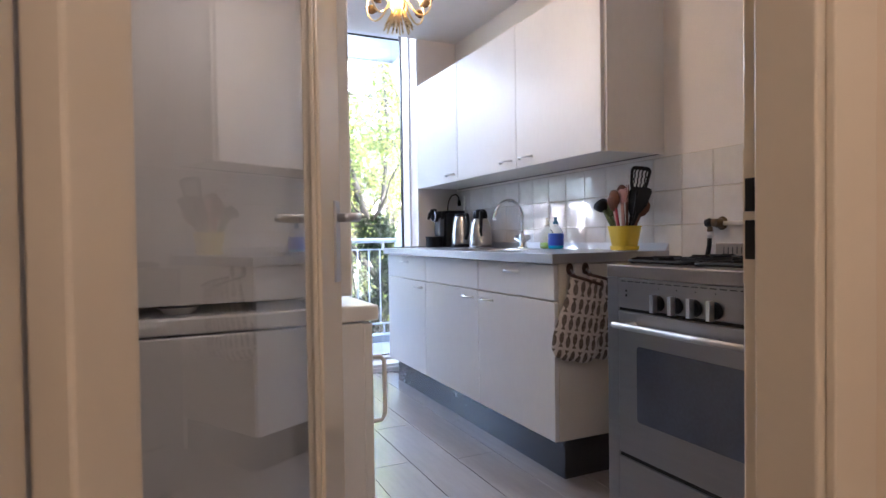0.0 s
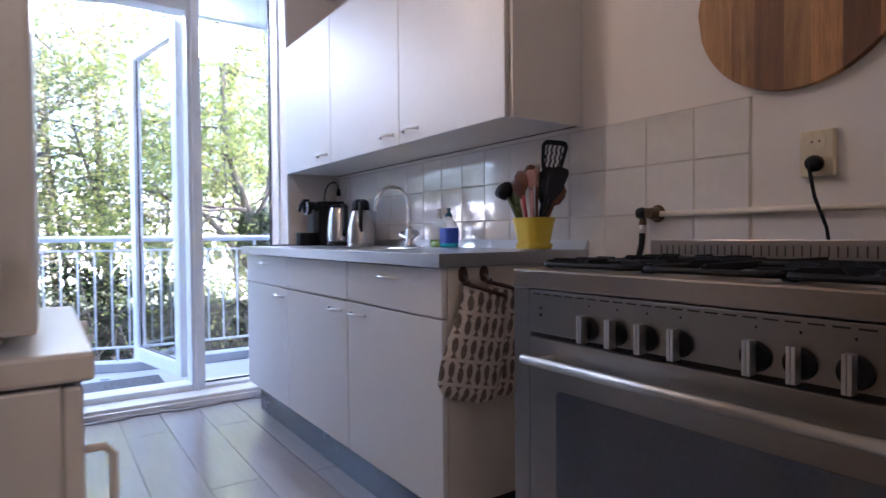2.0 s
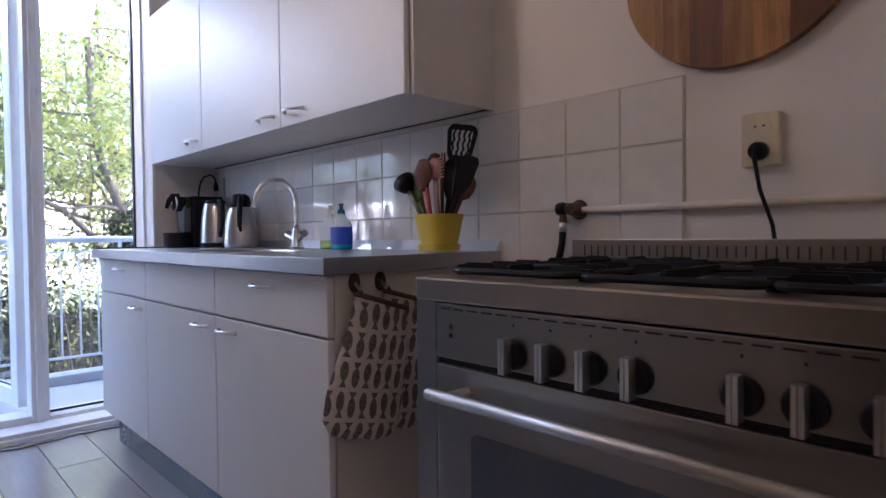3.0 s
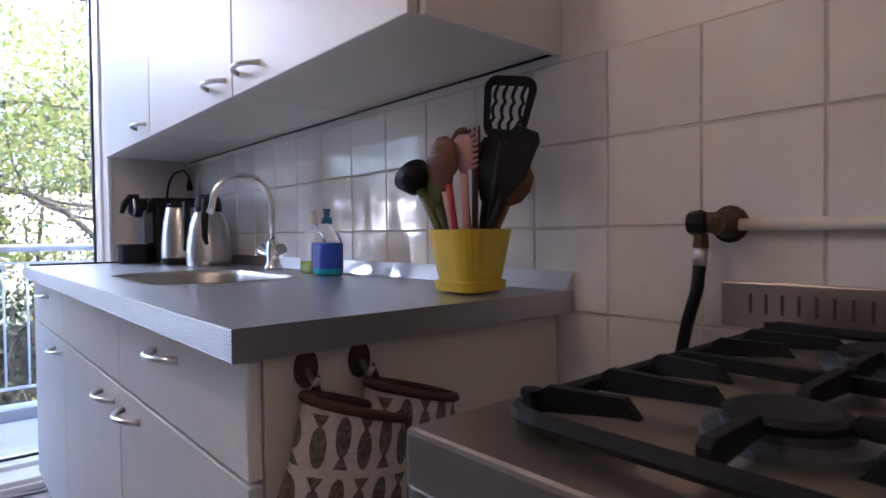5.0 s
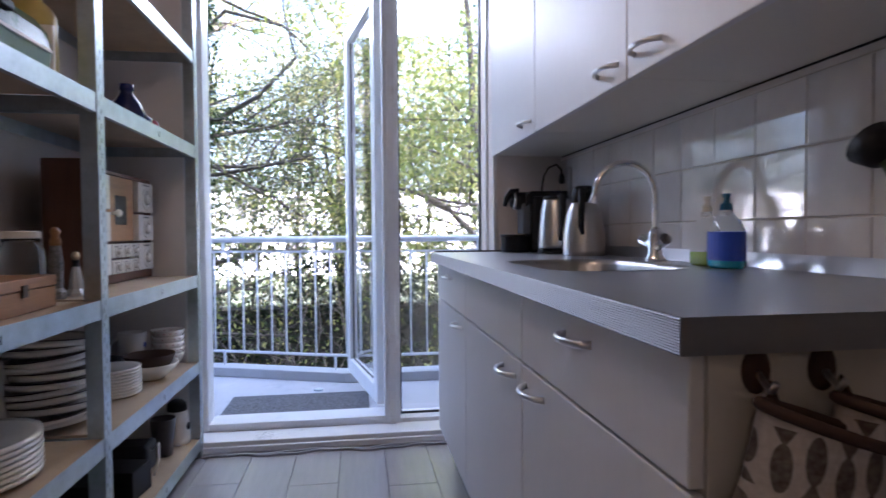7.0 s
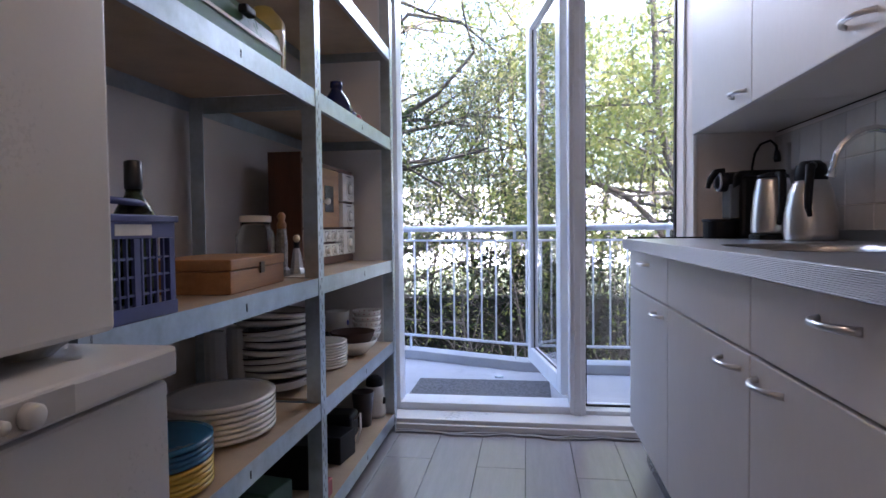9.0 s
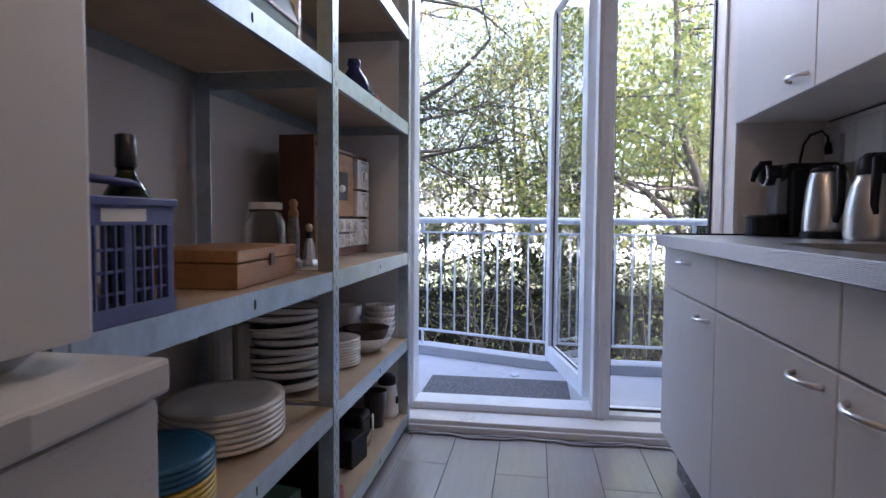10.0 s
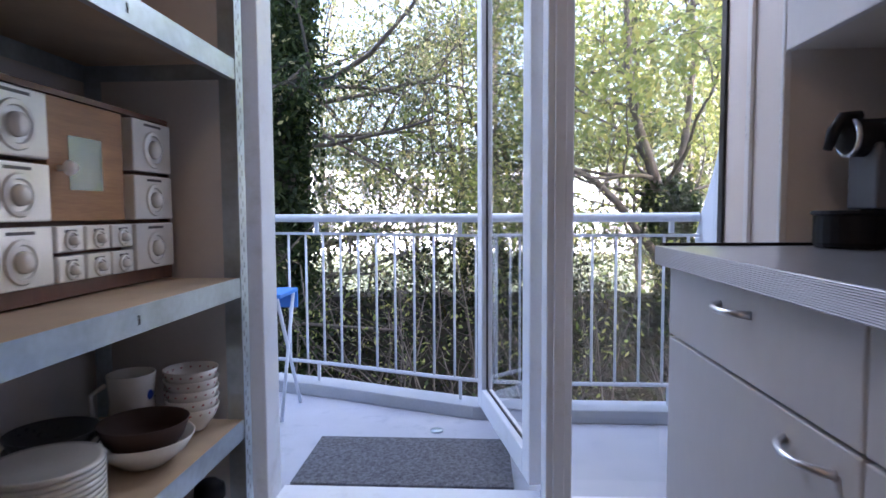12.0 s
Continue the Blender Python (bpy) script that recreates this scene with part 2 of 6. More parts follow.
def leaf_material(name, a, b_, c):
    m, n, l, b = nodes_of(name)
    g = n.new("ShaderNodeNewGeometry")
    col = ramp(n, l, g.outputs["Random Per Island"], [(0.0, a), (0.55, b_), (1.0, c)])
    l.new(col, b.inputs["Base Color"])
    b.inputs["Roughness"].default_value = 0.5
    t = n.new("ShaderNodeBsdfTranslucent")
    l.new(col, t.inputs["Color"])
    mx = n.new("ShaderNodeMixShader")
    mx.inputs[0].default_value = 0.62
    out = n["Material Output"]
    l.new(b.outputs[0], mx.inputs[1])
    l.new(t.outputs[0], mx.inputs[2])
    l.new(mx.outputs[0], out.inputs["Surface"])
    return m


M_LEAF = leaf_material("spring_leaf", (0.19, 0.24, 0.07), (0.38, 0.43, 0.13), (0.62, 0.57, 0.21))
M_LEAFDARK = leaf_material("ivy_leaf", (0.015, 0.03, 0.012), (0.035, 0.06, 0.02), (0.08, 0.11, 0.035))
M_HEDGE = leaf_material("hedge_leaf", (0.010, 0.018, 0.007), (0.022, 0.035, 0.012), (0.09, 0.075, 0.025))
M_SHRUB = leaf_material("shrub_leaf", (0.07, 0.10, 0.045), (0.16, 0.20, 0.085), (0.36, 0.31, 0.14))
M_NEEDLE = leaf_material("feathery_leaf", (0.13, 0.15, 0.08), (0.27, 0.28, 0.14), (0.52, 0.46, 0.23))


# ---- mesh helpers ----
def root_offset(ob):
    v = Vector((0, 0, 0))
    while ob:
        v += ob.location
        ob = ob.parent
    return v


def thing(name, at, label, category, group=""):
    """An empty at the base of a thing; its parts are built in world places round it."""
    ob = new(name)
    ob.empty_display_size = 0.05
    ob.location = at
    return tagged(ob, label, category, group)


def part(name, bm, material, parent=None, label="", bevel=0.0, smooth=False, kind="", category=""):
    """Links a bmesh, built in world places, as one mesh object under its parent."""
    if bevel:
        bmesh.ops.bevel(bm, geom=[e for e in bm.edges if e.is_manifold and e.calc_face_angle(0) > 0.5], offset=bevel, segments=2, affect="EDGES", profile=0.5, clamp_overlap=True)
    if parent:
        bmesh.ops.translate(bm, verts=bm.verts, vec=-root_offset(parent))
    me = bpy.data.meshes.new(name)
    for f in bm.faces:
        f.smooth = smooth
    bm.to_mesh(me)
    bm.free()
    me.materials.append(material)
    ob = new(name, me)
    ob.parent = parent
    return tagged(ob, label, category, "", kind)


def box(bm, x0, x1, y0, y1, z0, z1):
    m = Matrix.Translation(((x0 + x1) / 2, (y0 + y1) / 2, (z0 + z1) / 2)) @ Matrix.Diagonal((abs(x1 - x0), abs(y1 - y0), abs(z1 - z0), 1))
    bmesh.ops.create_cube(bm, size=1, matrix=m)
    return bm


def boxes(*rows):
    bm = bmesh.new()
    for r in rows:
        box(bm, *r)
    return bm


def frame_axes(d):
    d = d.normalized()
    a = Vector((0, 0, 1)) if abs(d.z) < 0.9 else Vector((1, 0, 0))
    u = d.cross(a).normalized()
    return u, d.cross(u).normalized()


def tube(bm, pts, r, seg=8, flat=1.0):
    """A round bar along points; r: one radius or one a point."""
    pts = [Vector(p) for p in pts]
    rs = r if isinstance(r, (list, tuple)) else [r] * len(pts)
    rings, u = [], None
    for i, p in enumerate(pts):
        d = (pts[min(i + 1, len(pts) - 1)] - pts[max(i - 1, 0)]).normalized()
        if u is None:
            u, v = frame_axes(d)
        else:
            u = (u - d * u.dot(d)).normalized()
            v = d.cross(u)
        rings.append([bm.verts.new(p + rs[i] * (u * math.cos(2 * math.pi * k / seg) + v * flat * math.sin(2 * math.pi * k / seg))) for k in range(seg)])
    for a, b in zip(rings, rings[1:]):
        for k in range(seg):
            bm.faces.new((a[k], a[(k + 1) % seg], b[(k + 1) % seg], b[k]))
    bm.faces.new(rings[0][::-1])
    bm.faces.new(rings[-1])
    return bm


def lathe(bm, at, profile, seg=24, sx=1.0, sy=1.0, m=None):
    """A turned body; profile: (radius, height) from the base up. Open ends with a radius are closed."""
    rings = []
    for r, z in profile:
        ring = []
        for k in range(seg):
            a = 2 * math.pi * k / seg
            p = Vector((r * math.cos(a) * sx, r * math.sin(a) * sy, z))
            ring.append(bm.verts.new(Vector(at) + (m @ p if m else p)))
        rings.append(ring)
    for a, b in zip(rings, rings[1:]):
        for k in range(seg):
            bm.faces.new((a[k], a[(k + 1) % seg], b[(k + 1) % seg], b[k]))
    bm.faces.new(rings[0][::-1])
    bm.faces.new(rings[-1])
    return bm


def prism(bm, outline, axis, a, b):
    """An outline in the two other axes, drawn out along an axis from a to b."""
    def put(p, w):
        return {"x": (w, p[0], p[1]), "y": (p[0], w, p[1]), "z": (p[0], p[1], w)}[axis]
    lo = [bm.verts.new(put(p, a)) for p in outline]
    hi = [bm.verts.new(put(p, b)) for p in outline]
    bm.faces.new(lo[::-1])
    bm.faces.new(hi)
    for k in range(len(outline)):
        j = (k + 1) % len(outline)
        bm.faces.new((lo[k], lo[j], hi[j], hi[k]))
    bmesh.ops.recalc_face_normals(bm, faces=bm.faces)
    return bm


def rounded(cx, cy, w, h, r, n=5):
    out = []
    for sx, sy, a0 in ((1, 1, 0), (-1, 1, 90), (-1, -1, 180), (1, -1, 270)):
        for k in range(n + 1):
            a = radians(a0 + 90 * k / n)
            out.append((cx + sx * (w / 2 - r) + r * math.cos(a), cy + sy * (h / 2 - r) + r * math.sin(a)))
    return out


def ring_faces(bm, rings, close=True):
    for a, b in zip(rings, rings[1:]):
        n = len(a)
        for k in range(n if close else n - 1):
            bm.faces.new((a[k], a[(k + 1) % n], b[(k + 1) % n], b[k]))


def wall(name, label, *rows, material=None):
    return part(name, boxes(*rows), material or M_WALL, None, label, kind="structure")


# ---- structure ----
XW, XE, YS = -0.13, 1.90, 0.490      # west and east wall faces, south wall face
CEIL, TOPZ = 2.37, 2.56
wall("wall_east", "off-white painted kitchen wall behind the counter and stove", (XE, XE + 0.12, 0.4, 4.35, -0.05, 2.7))
wall("wall_west", "off-white painted kitchen wall behind the metal shelving", (XW - 0.12, XW, 0.4, 4.35, -0.05, 2.7))
# added sheet that puts the dark gap beside the refrigerator into its colour
part("added_dark_sheet", boxes((XW + 0.001, XW + 0.012, 0.60, 1.335, 0.0, 2.2)), M_BROWN, None, "dark brown sheet added on the wall for the dark gap beside the refrigerator", kind="structure", bevel=0.002)
wall("wall_pier_east", "off-white painted pier between the window and the counter wall", (1.60, XE, 3.78, 4.12, 0, 2.7), (1.71, XE, 4.12, 4.35, 0, 2.7))
wall("wall_pier_west", "beige painted pier beside the balcony door", (XW, 0.235, 3.99, 4.12, 0, 2.7), (XW, 0.19, 4.12, 4.35, 0, 2.7))
wall("wall_south", "cream painted wall round the kitchen doorway", (XW - 0.30, -0.16, 0.40, YS, 0, 2.7), (0.73, XE + 0.12, 0.40, YS, 0, 2.7), (-0.16, 0.73, 0.40, YS, 2.07, 2.7), material=M_WALL_HALL)
wall("wall_lintel", "white lintel above the balcony door and window", (0.19, 1.71, 4.12, 4.35, TOPZ, 2.7))
part("ceiling", boxes((XW, XE, YS, 3.78, CEIL, 2.7), (XW, 1.60, 3.78, 4.12, TOPZ, 2.7)), M_CEIL, None, "smooth white kitchen ceiling, lower than the window recess", kind="structure")
wall("hall_wall_west", "cream hall wall", (-1.1, -1.0, -1.4, 0.40, 0, 2.6), (-1.0, -0.25, 0.40, 0.5, 0, 2.6), material=M_WALL_HALL)
wall("hall_wall_east", "cream hall wall", (1.4, 1.5, -1.4, 0.40, 0, 2.6), material=M_WALL_HALL)
wall("hall_wall_south", "cream hall wall", (-1.1, 1.5, -1.5, -1.4, 0, 2.6), material=M_WALL_HALL)
part("hall_ceiling", boxes((-1.1, 1.5, -1.5, 0.40, 2.5, 2.6)), M_CEIL, None, "white hall ceiling", kind="structure")
floor = part("floor", boxes((-1.1, XE, -1.5, 4.12, -0.08, -0.006)), M_DARK, None, "grey laminate plank floor", kind="structure")

# ---- kitchen door frame, leaf and strike plate ----
fr = thing("kitchen_door_frame", (0.3, 0.46, 0), "cream gloss-painted wooden door frame with a rebate", "door frame")
fr["kind"] = "structure"
part("jamb", boxes((0.702, 0.73, 0.468, 0.494, 0, 2.04), (0.690, 0.73, 0.385, 0.468, 0, 2.04)), M_CREAM, fr, bevel=0.003)
part("jamb", boxes((-0.16, -0.128, 0.468, 0.494, 0, 2.04), (-0.16, -0.115, 0.385, 0.468, 0, 2.04)), M_CREAM, fr, bevel=0.003)
part("head", boxes((-0.16, 0.73, 0.385, 0.494, 2.04, 2.08)), M_CREAM, fr, bevel=0.003)
part("architrave", boxes((0.705, 0.79, 0.372, 0.3845, 0, 2.12)), M_CREAM, fr, bevel=0.003)
part("architrave", boxes((-0.23, -0.135, 0.372, 0.3845, 0, 2.12)), M_CREAM, fr, bevel=0.003)
strike = part("strike_plate", boxes((0.7008, 0.7025, 0.4695, 0.4925, 0.90, 1.085)), M_CREAM, fr, "painted-over strike plate with two latch holes")
part("latch_hole", boxes((0.6998, 0.7012, 0.474, 0.489, 0.999, 1.044)), M_DARK, strike, "dark latch hole")
part("latch_hole", boxes((0.6998, 0.7012, 0.474, 0.489, 0.934, 0.987)), M_DARK, strike, "dark bolt hole")

HX, HY, DOORLEN = -0.105, 0.505, 0.855
dleaf = thing("kitchen_door", (HX, HY, 0), "open glazed kitchen door in a cream-painted wooden frame", "door")


def leaf_local(rows):
    return boxes(*[(HX + a, HX + b, HY + c, HY + d, e, f) for a, b, c, d, e, f in rows])


part("stile", leaf_local([(0.0, 0.090, -0.02, 0.02, 0.01, 2.02)]), M_CREAM, dleaf, bevel=0.004)
part("stile", leaf_local([(DOORLEN - 0.153, DOORLEN, -0.02, 0.02, 0.01, 2.02)]), M_CREAM, dleaf, bevel=0.004)
part("rail", leaf_local([(0.090, DOORLEN - 0.153, -0.02, 0.02, 0.01, 0.22)]), M_CREAM, dleaf, bevel=0.004)
part("rail", leaf_local([(0.090, DOORLEN - 0.153, -0.02, 0.02, 1.92, 2.02)]), M_CREAM, dleaf, bevel=0.004)
dp = part("pane", leaf_local([(0.088, DOORLEN - 0.151, -0.003, 0.003, 0.215, 1.925)]), M_GLASS, dleaf, "clear glass pane")
dp.visible_shadow = False
for a, b, e, f in ((0.090, 0.102, 0.22, 1.92), (DOORLEN - 0.165, DOORLEN - 0.153, 0.22, 1.92)):
    part("glazing_bead", leaf_local([(a, b, -0.014, -0.004, e, f)]), M_CREAM, dleaf, bevel=0.002)
for s in (-1, 1):
    y = HY + s * 0.02
    hp = part("handle_plate", boxes((HX + DOORLEN - 0.062, HX + DOORLEN - 0.026, min(y, y + s * 0.006), max(y, y + s * 0.006), 0.875, 1.052)), M_SATIN, dleaf, "aluminium handle plate", bevel=0.002)
    bm = tube(bmesh.new(), [(HX + DOORLEN - 0.044, y, 1.015), (HX + DOORLEN - 0.044, y + s * 0.045, 1.015), (HX + DOORLEN - 0.055, y + s * 0.052, 1.015), (HX + DOORLEN - 0.155, y + s * 0.052, 1.012)], [0.010, 0.010, 0.010, 0.008], 10)
    part("lever", bm, M_SATIN, hp, "aluminium lever", smooth=True)
dleaf.rotation_euler = (0, 0, radians(60.1))

# ---- window wall ----
win = thing("window_frame", (0.9, 4.18, 0), "white frame of a balcony door and tall fixed window", "window")
win["kind"] = "structure"
FY0, FY1 = 4.12, 4.24
part("post", boxes((0.20, 0.29, FY0, FY1, 0.02, TOPZ)), M_PVC, win, bevel=0.004)
part("post", boxes((1.12, 1.195, FY0 - 0.005, FY1, 0.02, TOPZ)), M_PVC, win, bevel=0.004)
part("post_cover", boxes((1.140, 1.172, FY0 - 0.022, FY0 - 0.005, 0.0, 2.50)), M_PVC, win, bevel=0.003)
part("post", boxes((1.64, 1.71, FY0, FY1, 0.02, TOPZ)), M_PVC, win, bevel=0.004)
part("casing", boxes((1.606, 1.64, FY0 - 0.018, FY0 + 0.02, 0.02, TOPZ)), M_PVC, win, bevel=0.003)
part("sill", boxes((0.29, 1.12, FY0, FY1 + 0.03, 0.02, 0.085)), M_PVC, win, bevel=0.004)
part("sill", boxes((1.195, 1.64, FY0, FY1 + 0.03, 0.02, 0.07)), M_PVC, win, bevel=0.004)
part("top_rail", boxes((0.29, 1.12, FY0, FY1, 2.46, TOPZ), (1.195, 1.64, FY0, FY1, 2.495, TOPZ)), M_PVC, win, bevel=0.004)
part("transom", boxes((0.29, 1.12, FY0, FY1, 2.27, 2.33)), M_PVC, win, bevel=0.004)
part("seal", boxes((1.196, 1.206, 4.185, 4.198, 0.071, 2.494), (1.628, 1.639, 4.165, 4.198, 0.071, 2.494), (1.206, 1.628, 4.185, 4.198, 0.071, 0.080), (1.206, 1.628, 4.185, 4.198, 2.484, 2.494)), M_GASKET, win, "black rubber glazing seal")
wp = part("pane", boxes((1.20, 1.634, 4.20, 4.206, 0.072, 2.492)), M_GLASS, win, "tall fixed glass pane")
wp.visible_shadow = False
vent = part("vent", boxes((0.30, 1.11, 4.14, 4.22, 2.332, 2.458)), M_PVC, win, "slatted ventilation grille, dirty between the slats")
for k in range(6):
    part("slat", boxes((0.31, 1.10, 4.122, 4.139, 2.345 + k * 0.018, 2.355 + k * 0.018)), M_WHITE, vent)
part("step", boxes((0.20, 1.60, 3.975, FY0, 0.0, 0.05), (0.20, 1.60, 3.960, 3.975, 0.0, 0.030)), M_WHITE, win, "white painted step under the window", bevel=0.005)
part("trim", boxes((1.586, 1.602, 3.765, 3.7795, 0.9, 2.36)), M_WHITE, win, "white corner bead", bevel=0.003)
part("trim", boxes((1.590, 1.5995, 3.93, 3.955, 0.06, 2.55)), M_WHITE, win, "white vertical trim", bevel=0.002)
part("gasket", boxes((1.5925, 1.5985, 4.088, 4.118, 0.06, 2.55)), M_GASKET, win, "black rubber joint beside the fixed window")
part("trim", boxes((0.235, 0.262, 3.985, 4.01, 0.05, 2.5)), M_WHITE, win, "white vertical trim")

# the open balcony door
BX, BY, BL = 1.115, 4.27, 0.82
bleaf = thing("balcony_door", (BX, BY, 0.10), "white-framed glazed balcony door standing open outwards", "door")


def bl(rows):
    return boxes(*[(BX + a, BX + b, BY + c, BY + d, e, f) for a, b, c, d, e, f in rows])


part("stile", bl([(-0.085, 0.0, -0.03, 0.03, 0.10, 2.26)]), M_PVC, bleaf, bevel=0.005)
part("stile", bl([(-BL, -BL + 0.085, -0.03, 0.03, 0.10, 2.26)]), M_PVC, bleaf, bevel=0.005)
part("rail", bl([(-BL + 0.085, -0.085, -0.03, 0.03, 0.10, 0.19)]), M_PVC, bleaf, bevel=0.005)
part("rail", bl([(-BL + 0.085, -0.085, -0.03, 0.03, 2.17, 2.26)]), M_PVC, bleaf, bevel=0.005)
part("seal", bl([(-BL + 0.086, -BL + 0.091, -0.009, 0.009, 0.191, 2.169), (-0.091, -0.086, -0.009, 0.009, 0.191, 2.169), (-BL + 0.091, -0.091, -0.009, 0.009, 0.191, 0.196)]), M_GASKET, bleaf, "black glazing seal")
bp = part("pane", bl([(-BL + 0.088, -0.088, -0.006, 0.006, 0.195, 2.165)]), M_GLASS, bleaf, "clear glass pane")
bp.visible_shadow = False
bleaf.rotation_euler = (0, 0, radians(-78.5))

# ---- base cabinets, worktop and sink ----
def bow_handle(parent, x, y, z, length=0.112, out=0.029):
    """A bow handle along y on a front that faces west."""
    pts = []
    for k in range(9):
        u = k / 8
        pts.append((x - out * math.sin(math.pi * u) ** 0.6, y + (u - 0.5) * length, z))
    rs = [0.0065, 0.006, 0.0055, 0.0055, 0.0055, 0.0055, 0.0055, 0.006, 0.0065]
    return part("handle", tube(bmesh.new(), pts, rs, 8), M_SATIN, parent, "satin metal bow handle", smooth=True)


CY = [1.80, 2.42, 3.06, 3.69]
XF = 1.328
for i in range(3):
    y0, y1 = CY[i], CY[i + 1]
    names = ("with drawer and door, mitts on its side", "with a blind front under the sink", "with drawer and door, beside the window")
    unit = thing("base_cabinet", (1.6, (y0 + y1) / 2, 0), "white laminate base cabinet " + names[i], "cabinet", "base cabinets under the worktop")
    body = part("body", boxes((1.348, 1.885, y0, y1 - 0.001, 0.165, 0.858)), M_CARCASS, unit)
    d = part("drawer", boxes((XF, 1.346, y0 + 0.002, y1 - 0.003, 0.716, 0.856)), M_FRONT, unit, bevel=0.0025)
    if i != 1:
        bow_handle(d, XF, (y0 + y1) / 2, 0.818)
    d = part("door", boxes((XF, 1.346, y0 + 0.002, y1 - 0.003, 0.165, 0.710)), M_FRONT, unit, bevel=0.0025)
    bow_handle(d, XF, (y1 - 0.09) if i == 0 else (y0 + 0.10), 0.674)
part("plinth", boxes((1.393, 1.88, 1.83, 3.69, 0.0, 0.163)), M_PLINTH, None, "dark metal plinth under the base cabinets", kind="structure")

top = thing("worktop", (1.6, 2.7, 0.86), "stainless steel kitchen worktop with a ribbed edge and a round-cornered sink", "worktop")
SX, SY, SW, SH = 1.57, 2.66, 0.33, 0.50
bm = bmesh.new()
outer = [(1.30, 1.77), (1.90, 1.77), (1.90, 3.70), (1.30, 3.70)]
inner = rounded(SX, SY, SW, SH, 0.11, 6)


def loop_at(bm, pts, z):
    vs = [bm.verts.new((x, y, z)) for x, y in pts]
    return vs, [bm.edges.new((vs[k], vs[(k + 1) % len(vs)])) for k in range(len(vs))]


vo, eo = loop_at(bm, outer, 0.900)
vi, ei = loop_at(bm, inner, 0.900)
bmesh.ops.triangle_fill(bm, edges=eo + ei, use_beauty=True)
vb, _ = loop_at(bm, outer, 0.862)
vj, _ = loop_at(bm, inner, 0.862)
ring_faces(bm, [vb, vo])
ring_faces(bm, [vi, vj])
bmesh.ops.triangle_fill(bm, edges=[e for e in bm.edges if all(abs(v.co.z - 0.862) < 1e-5 for v in e.verts)], use_beauty=True)
bmesh.ops.recalc_face_normals(bm, faces=bm.faces)
part("slab", bm, M_TOP, top)
bm = bmesh.new()
rings = []
for w, h, r, z in ((SW + 0.02, SH + 0.02, 0.12, 0.9012), (SW, SH, 0.11, 0.9005), (SW - 0.008, SH - 0.008, 0.11, 0.885), (SW - 0.03, SH - 0.03, 0.10, 0.76), (SW - 0.08, SH - 0.08, 0.08, 0.745), (0.05, 0.05, 0.024, 0.742)):
    rings.append([bm.verts.new((x, y, z)) for x, y in rounded(SX, SY, w, h, r, 6)])
ring_faces(bm, rings)
bm.faces.new(rings[-1])
part("basin", bm, M_STEEL, top, "brushed steel sink basin", smooth=True)
bm = bmesh.new()
for k in range(13):
    tube(bm, [(1.3000, 1.771, 0.8640 + k * 0.0028), (1.3000, 3.699, 0.8640 + k * 0.0028)], 0.0011, 4)
part("ribbed_edge", bm, M_EDGE, top, "fine ribbed metal edge strip")
bm = prism(bmesh.new(), [(1.872, 0.9), (1.9, 0.9), (1.9, 0.932), (1.893, 0.932)], "y", 1.77, 3.77)
part("upstand", bm, M_SATIN, top, "raised steel back edge")
part("end_strip", boxes((1.32, 1.88, 3.7005, 3.716, 0.866, 0.906)), M_BLACK, top, "black end strip")

tap = thing("tap", (1.80, 2.75, 0.90), "chrome sink mixer tap with a high curved spout", "tap")
part("base", lathe(bmesh.new(), (1.80, 2.75, 0.90), [(0.028, 0), (0.026, 0.01), (0.019, 0.02), (0.019, 0.075), (0.012, 0.09)], 18), M_CHROME, tap, smooth=True)
pts = [(1.80, 2.75, 0.96)] + [(1.80, 2.75, 1.08)]
for k in range(11):
    a = math.pi * k / 10
    pts.append((1.72 + 0.08 * math.cos(a), 2.75 + 0.003 * k, 1.085 + 0.085 * math.sin(a)))
pts.append((1.635, 2.785, 1.062))
part("spout", tube(bmesh.new(), pts, [0.009] * (len(pts) - 2) + [0.009, 0.011], 12), M_CHROME, tap, smooth=True)
for s in (-1, 1):
    bm = tube(bmesh.new(), [(1.80, 2.75, 0.935), (1.80, 2.75 + s * 0.035, 0.95), (1.795, 2.75 + s * 0.062, 0.962)], [0.013, 0.013, 0.017], 8)
    part("knob", bm, M_CHROME, tap, "chrome cross knob", smooth=False, bevel=0.002)

# ---- wall cabinets ----
UY = [1.81, 2.45, 3.11, 3.735]
for i in range(3):
    y0, y1 = UY[i], UY[i + 1]
    unit = thing("wall_cabinet", (1.74, (y0 + y1) / 2, 1.31), "white laminate wall cabinet, door closed, " + ("its side above the utensil pot", "between two others over the sink", "beside the window pier")[i], "cabinet", "wall cabinets over the worktop")
    part("body", boxes((1.592, 1.886, y0 + 0.0005, y1 - 0.001, 1.312, 2.02)), M_CARCASS, unit)
    # near-black strip paints in the shade where cabinet bottom meets tiles
    part("gap", boxes((1.885, 1.891, y0 + 0.001, y1 - 0.002, 1.3090, 1.3117)), M_DARK, unit, "dark strip in place of the shaded gap along the tiles")
    if i == 0:
        part("side", boxes((1.592, 1.899, y0 - 0.012, y0, 1.308, 2.02)), M_FRONT, unit, bevel=0.001)
    d = part("door", boxes((1.572, 1.590, y0 + 0.002, y1 - 0.003, 1.308, 2.02)), M_FRONT, unit, bevel=0.0025)
    bow_handle(d, 1.572, (y1 - 0.09) if i == 0 else (y0 + 0.095), 1.352)

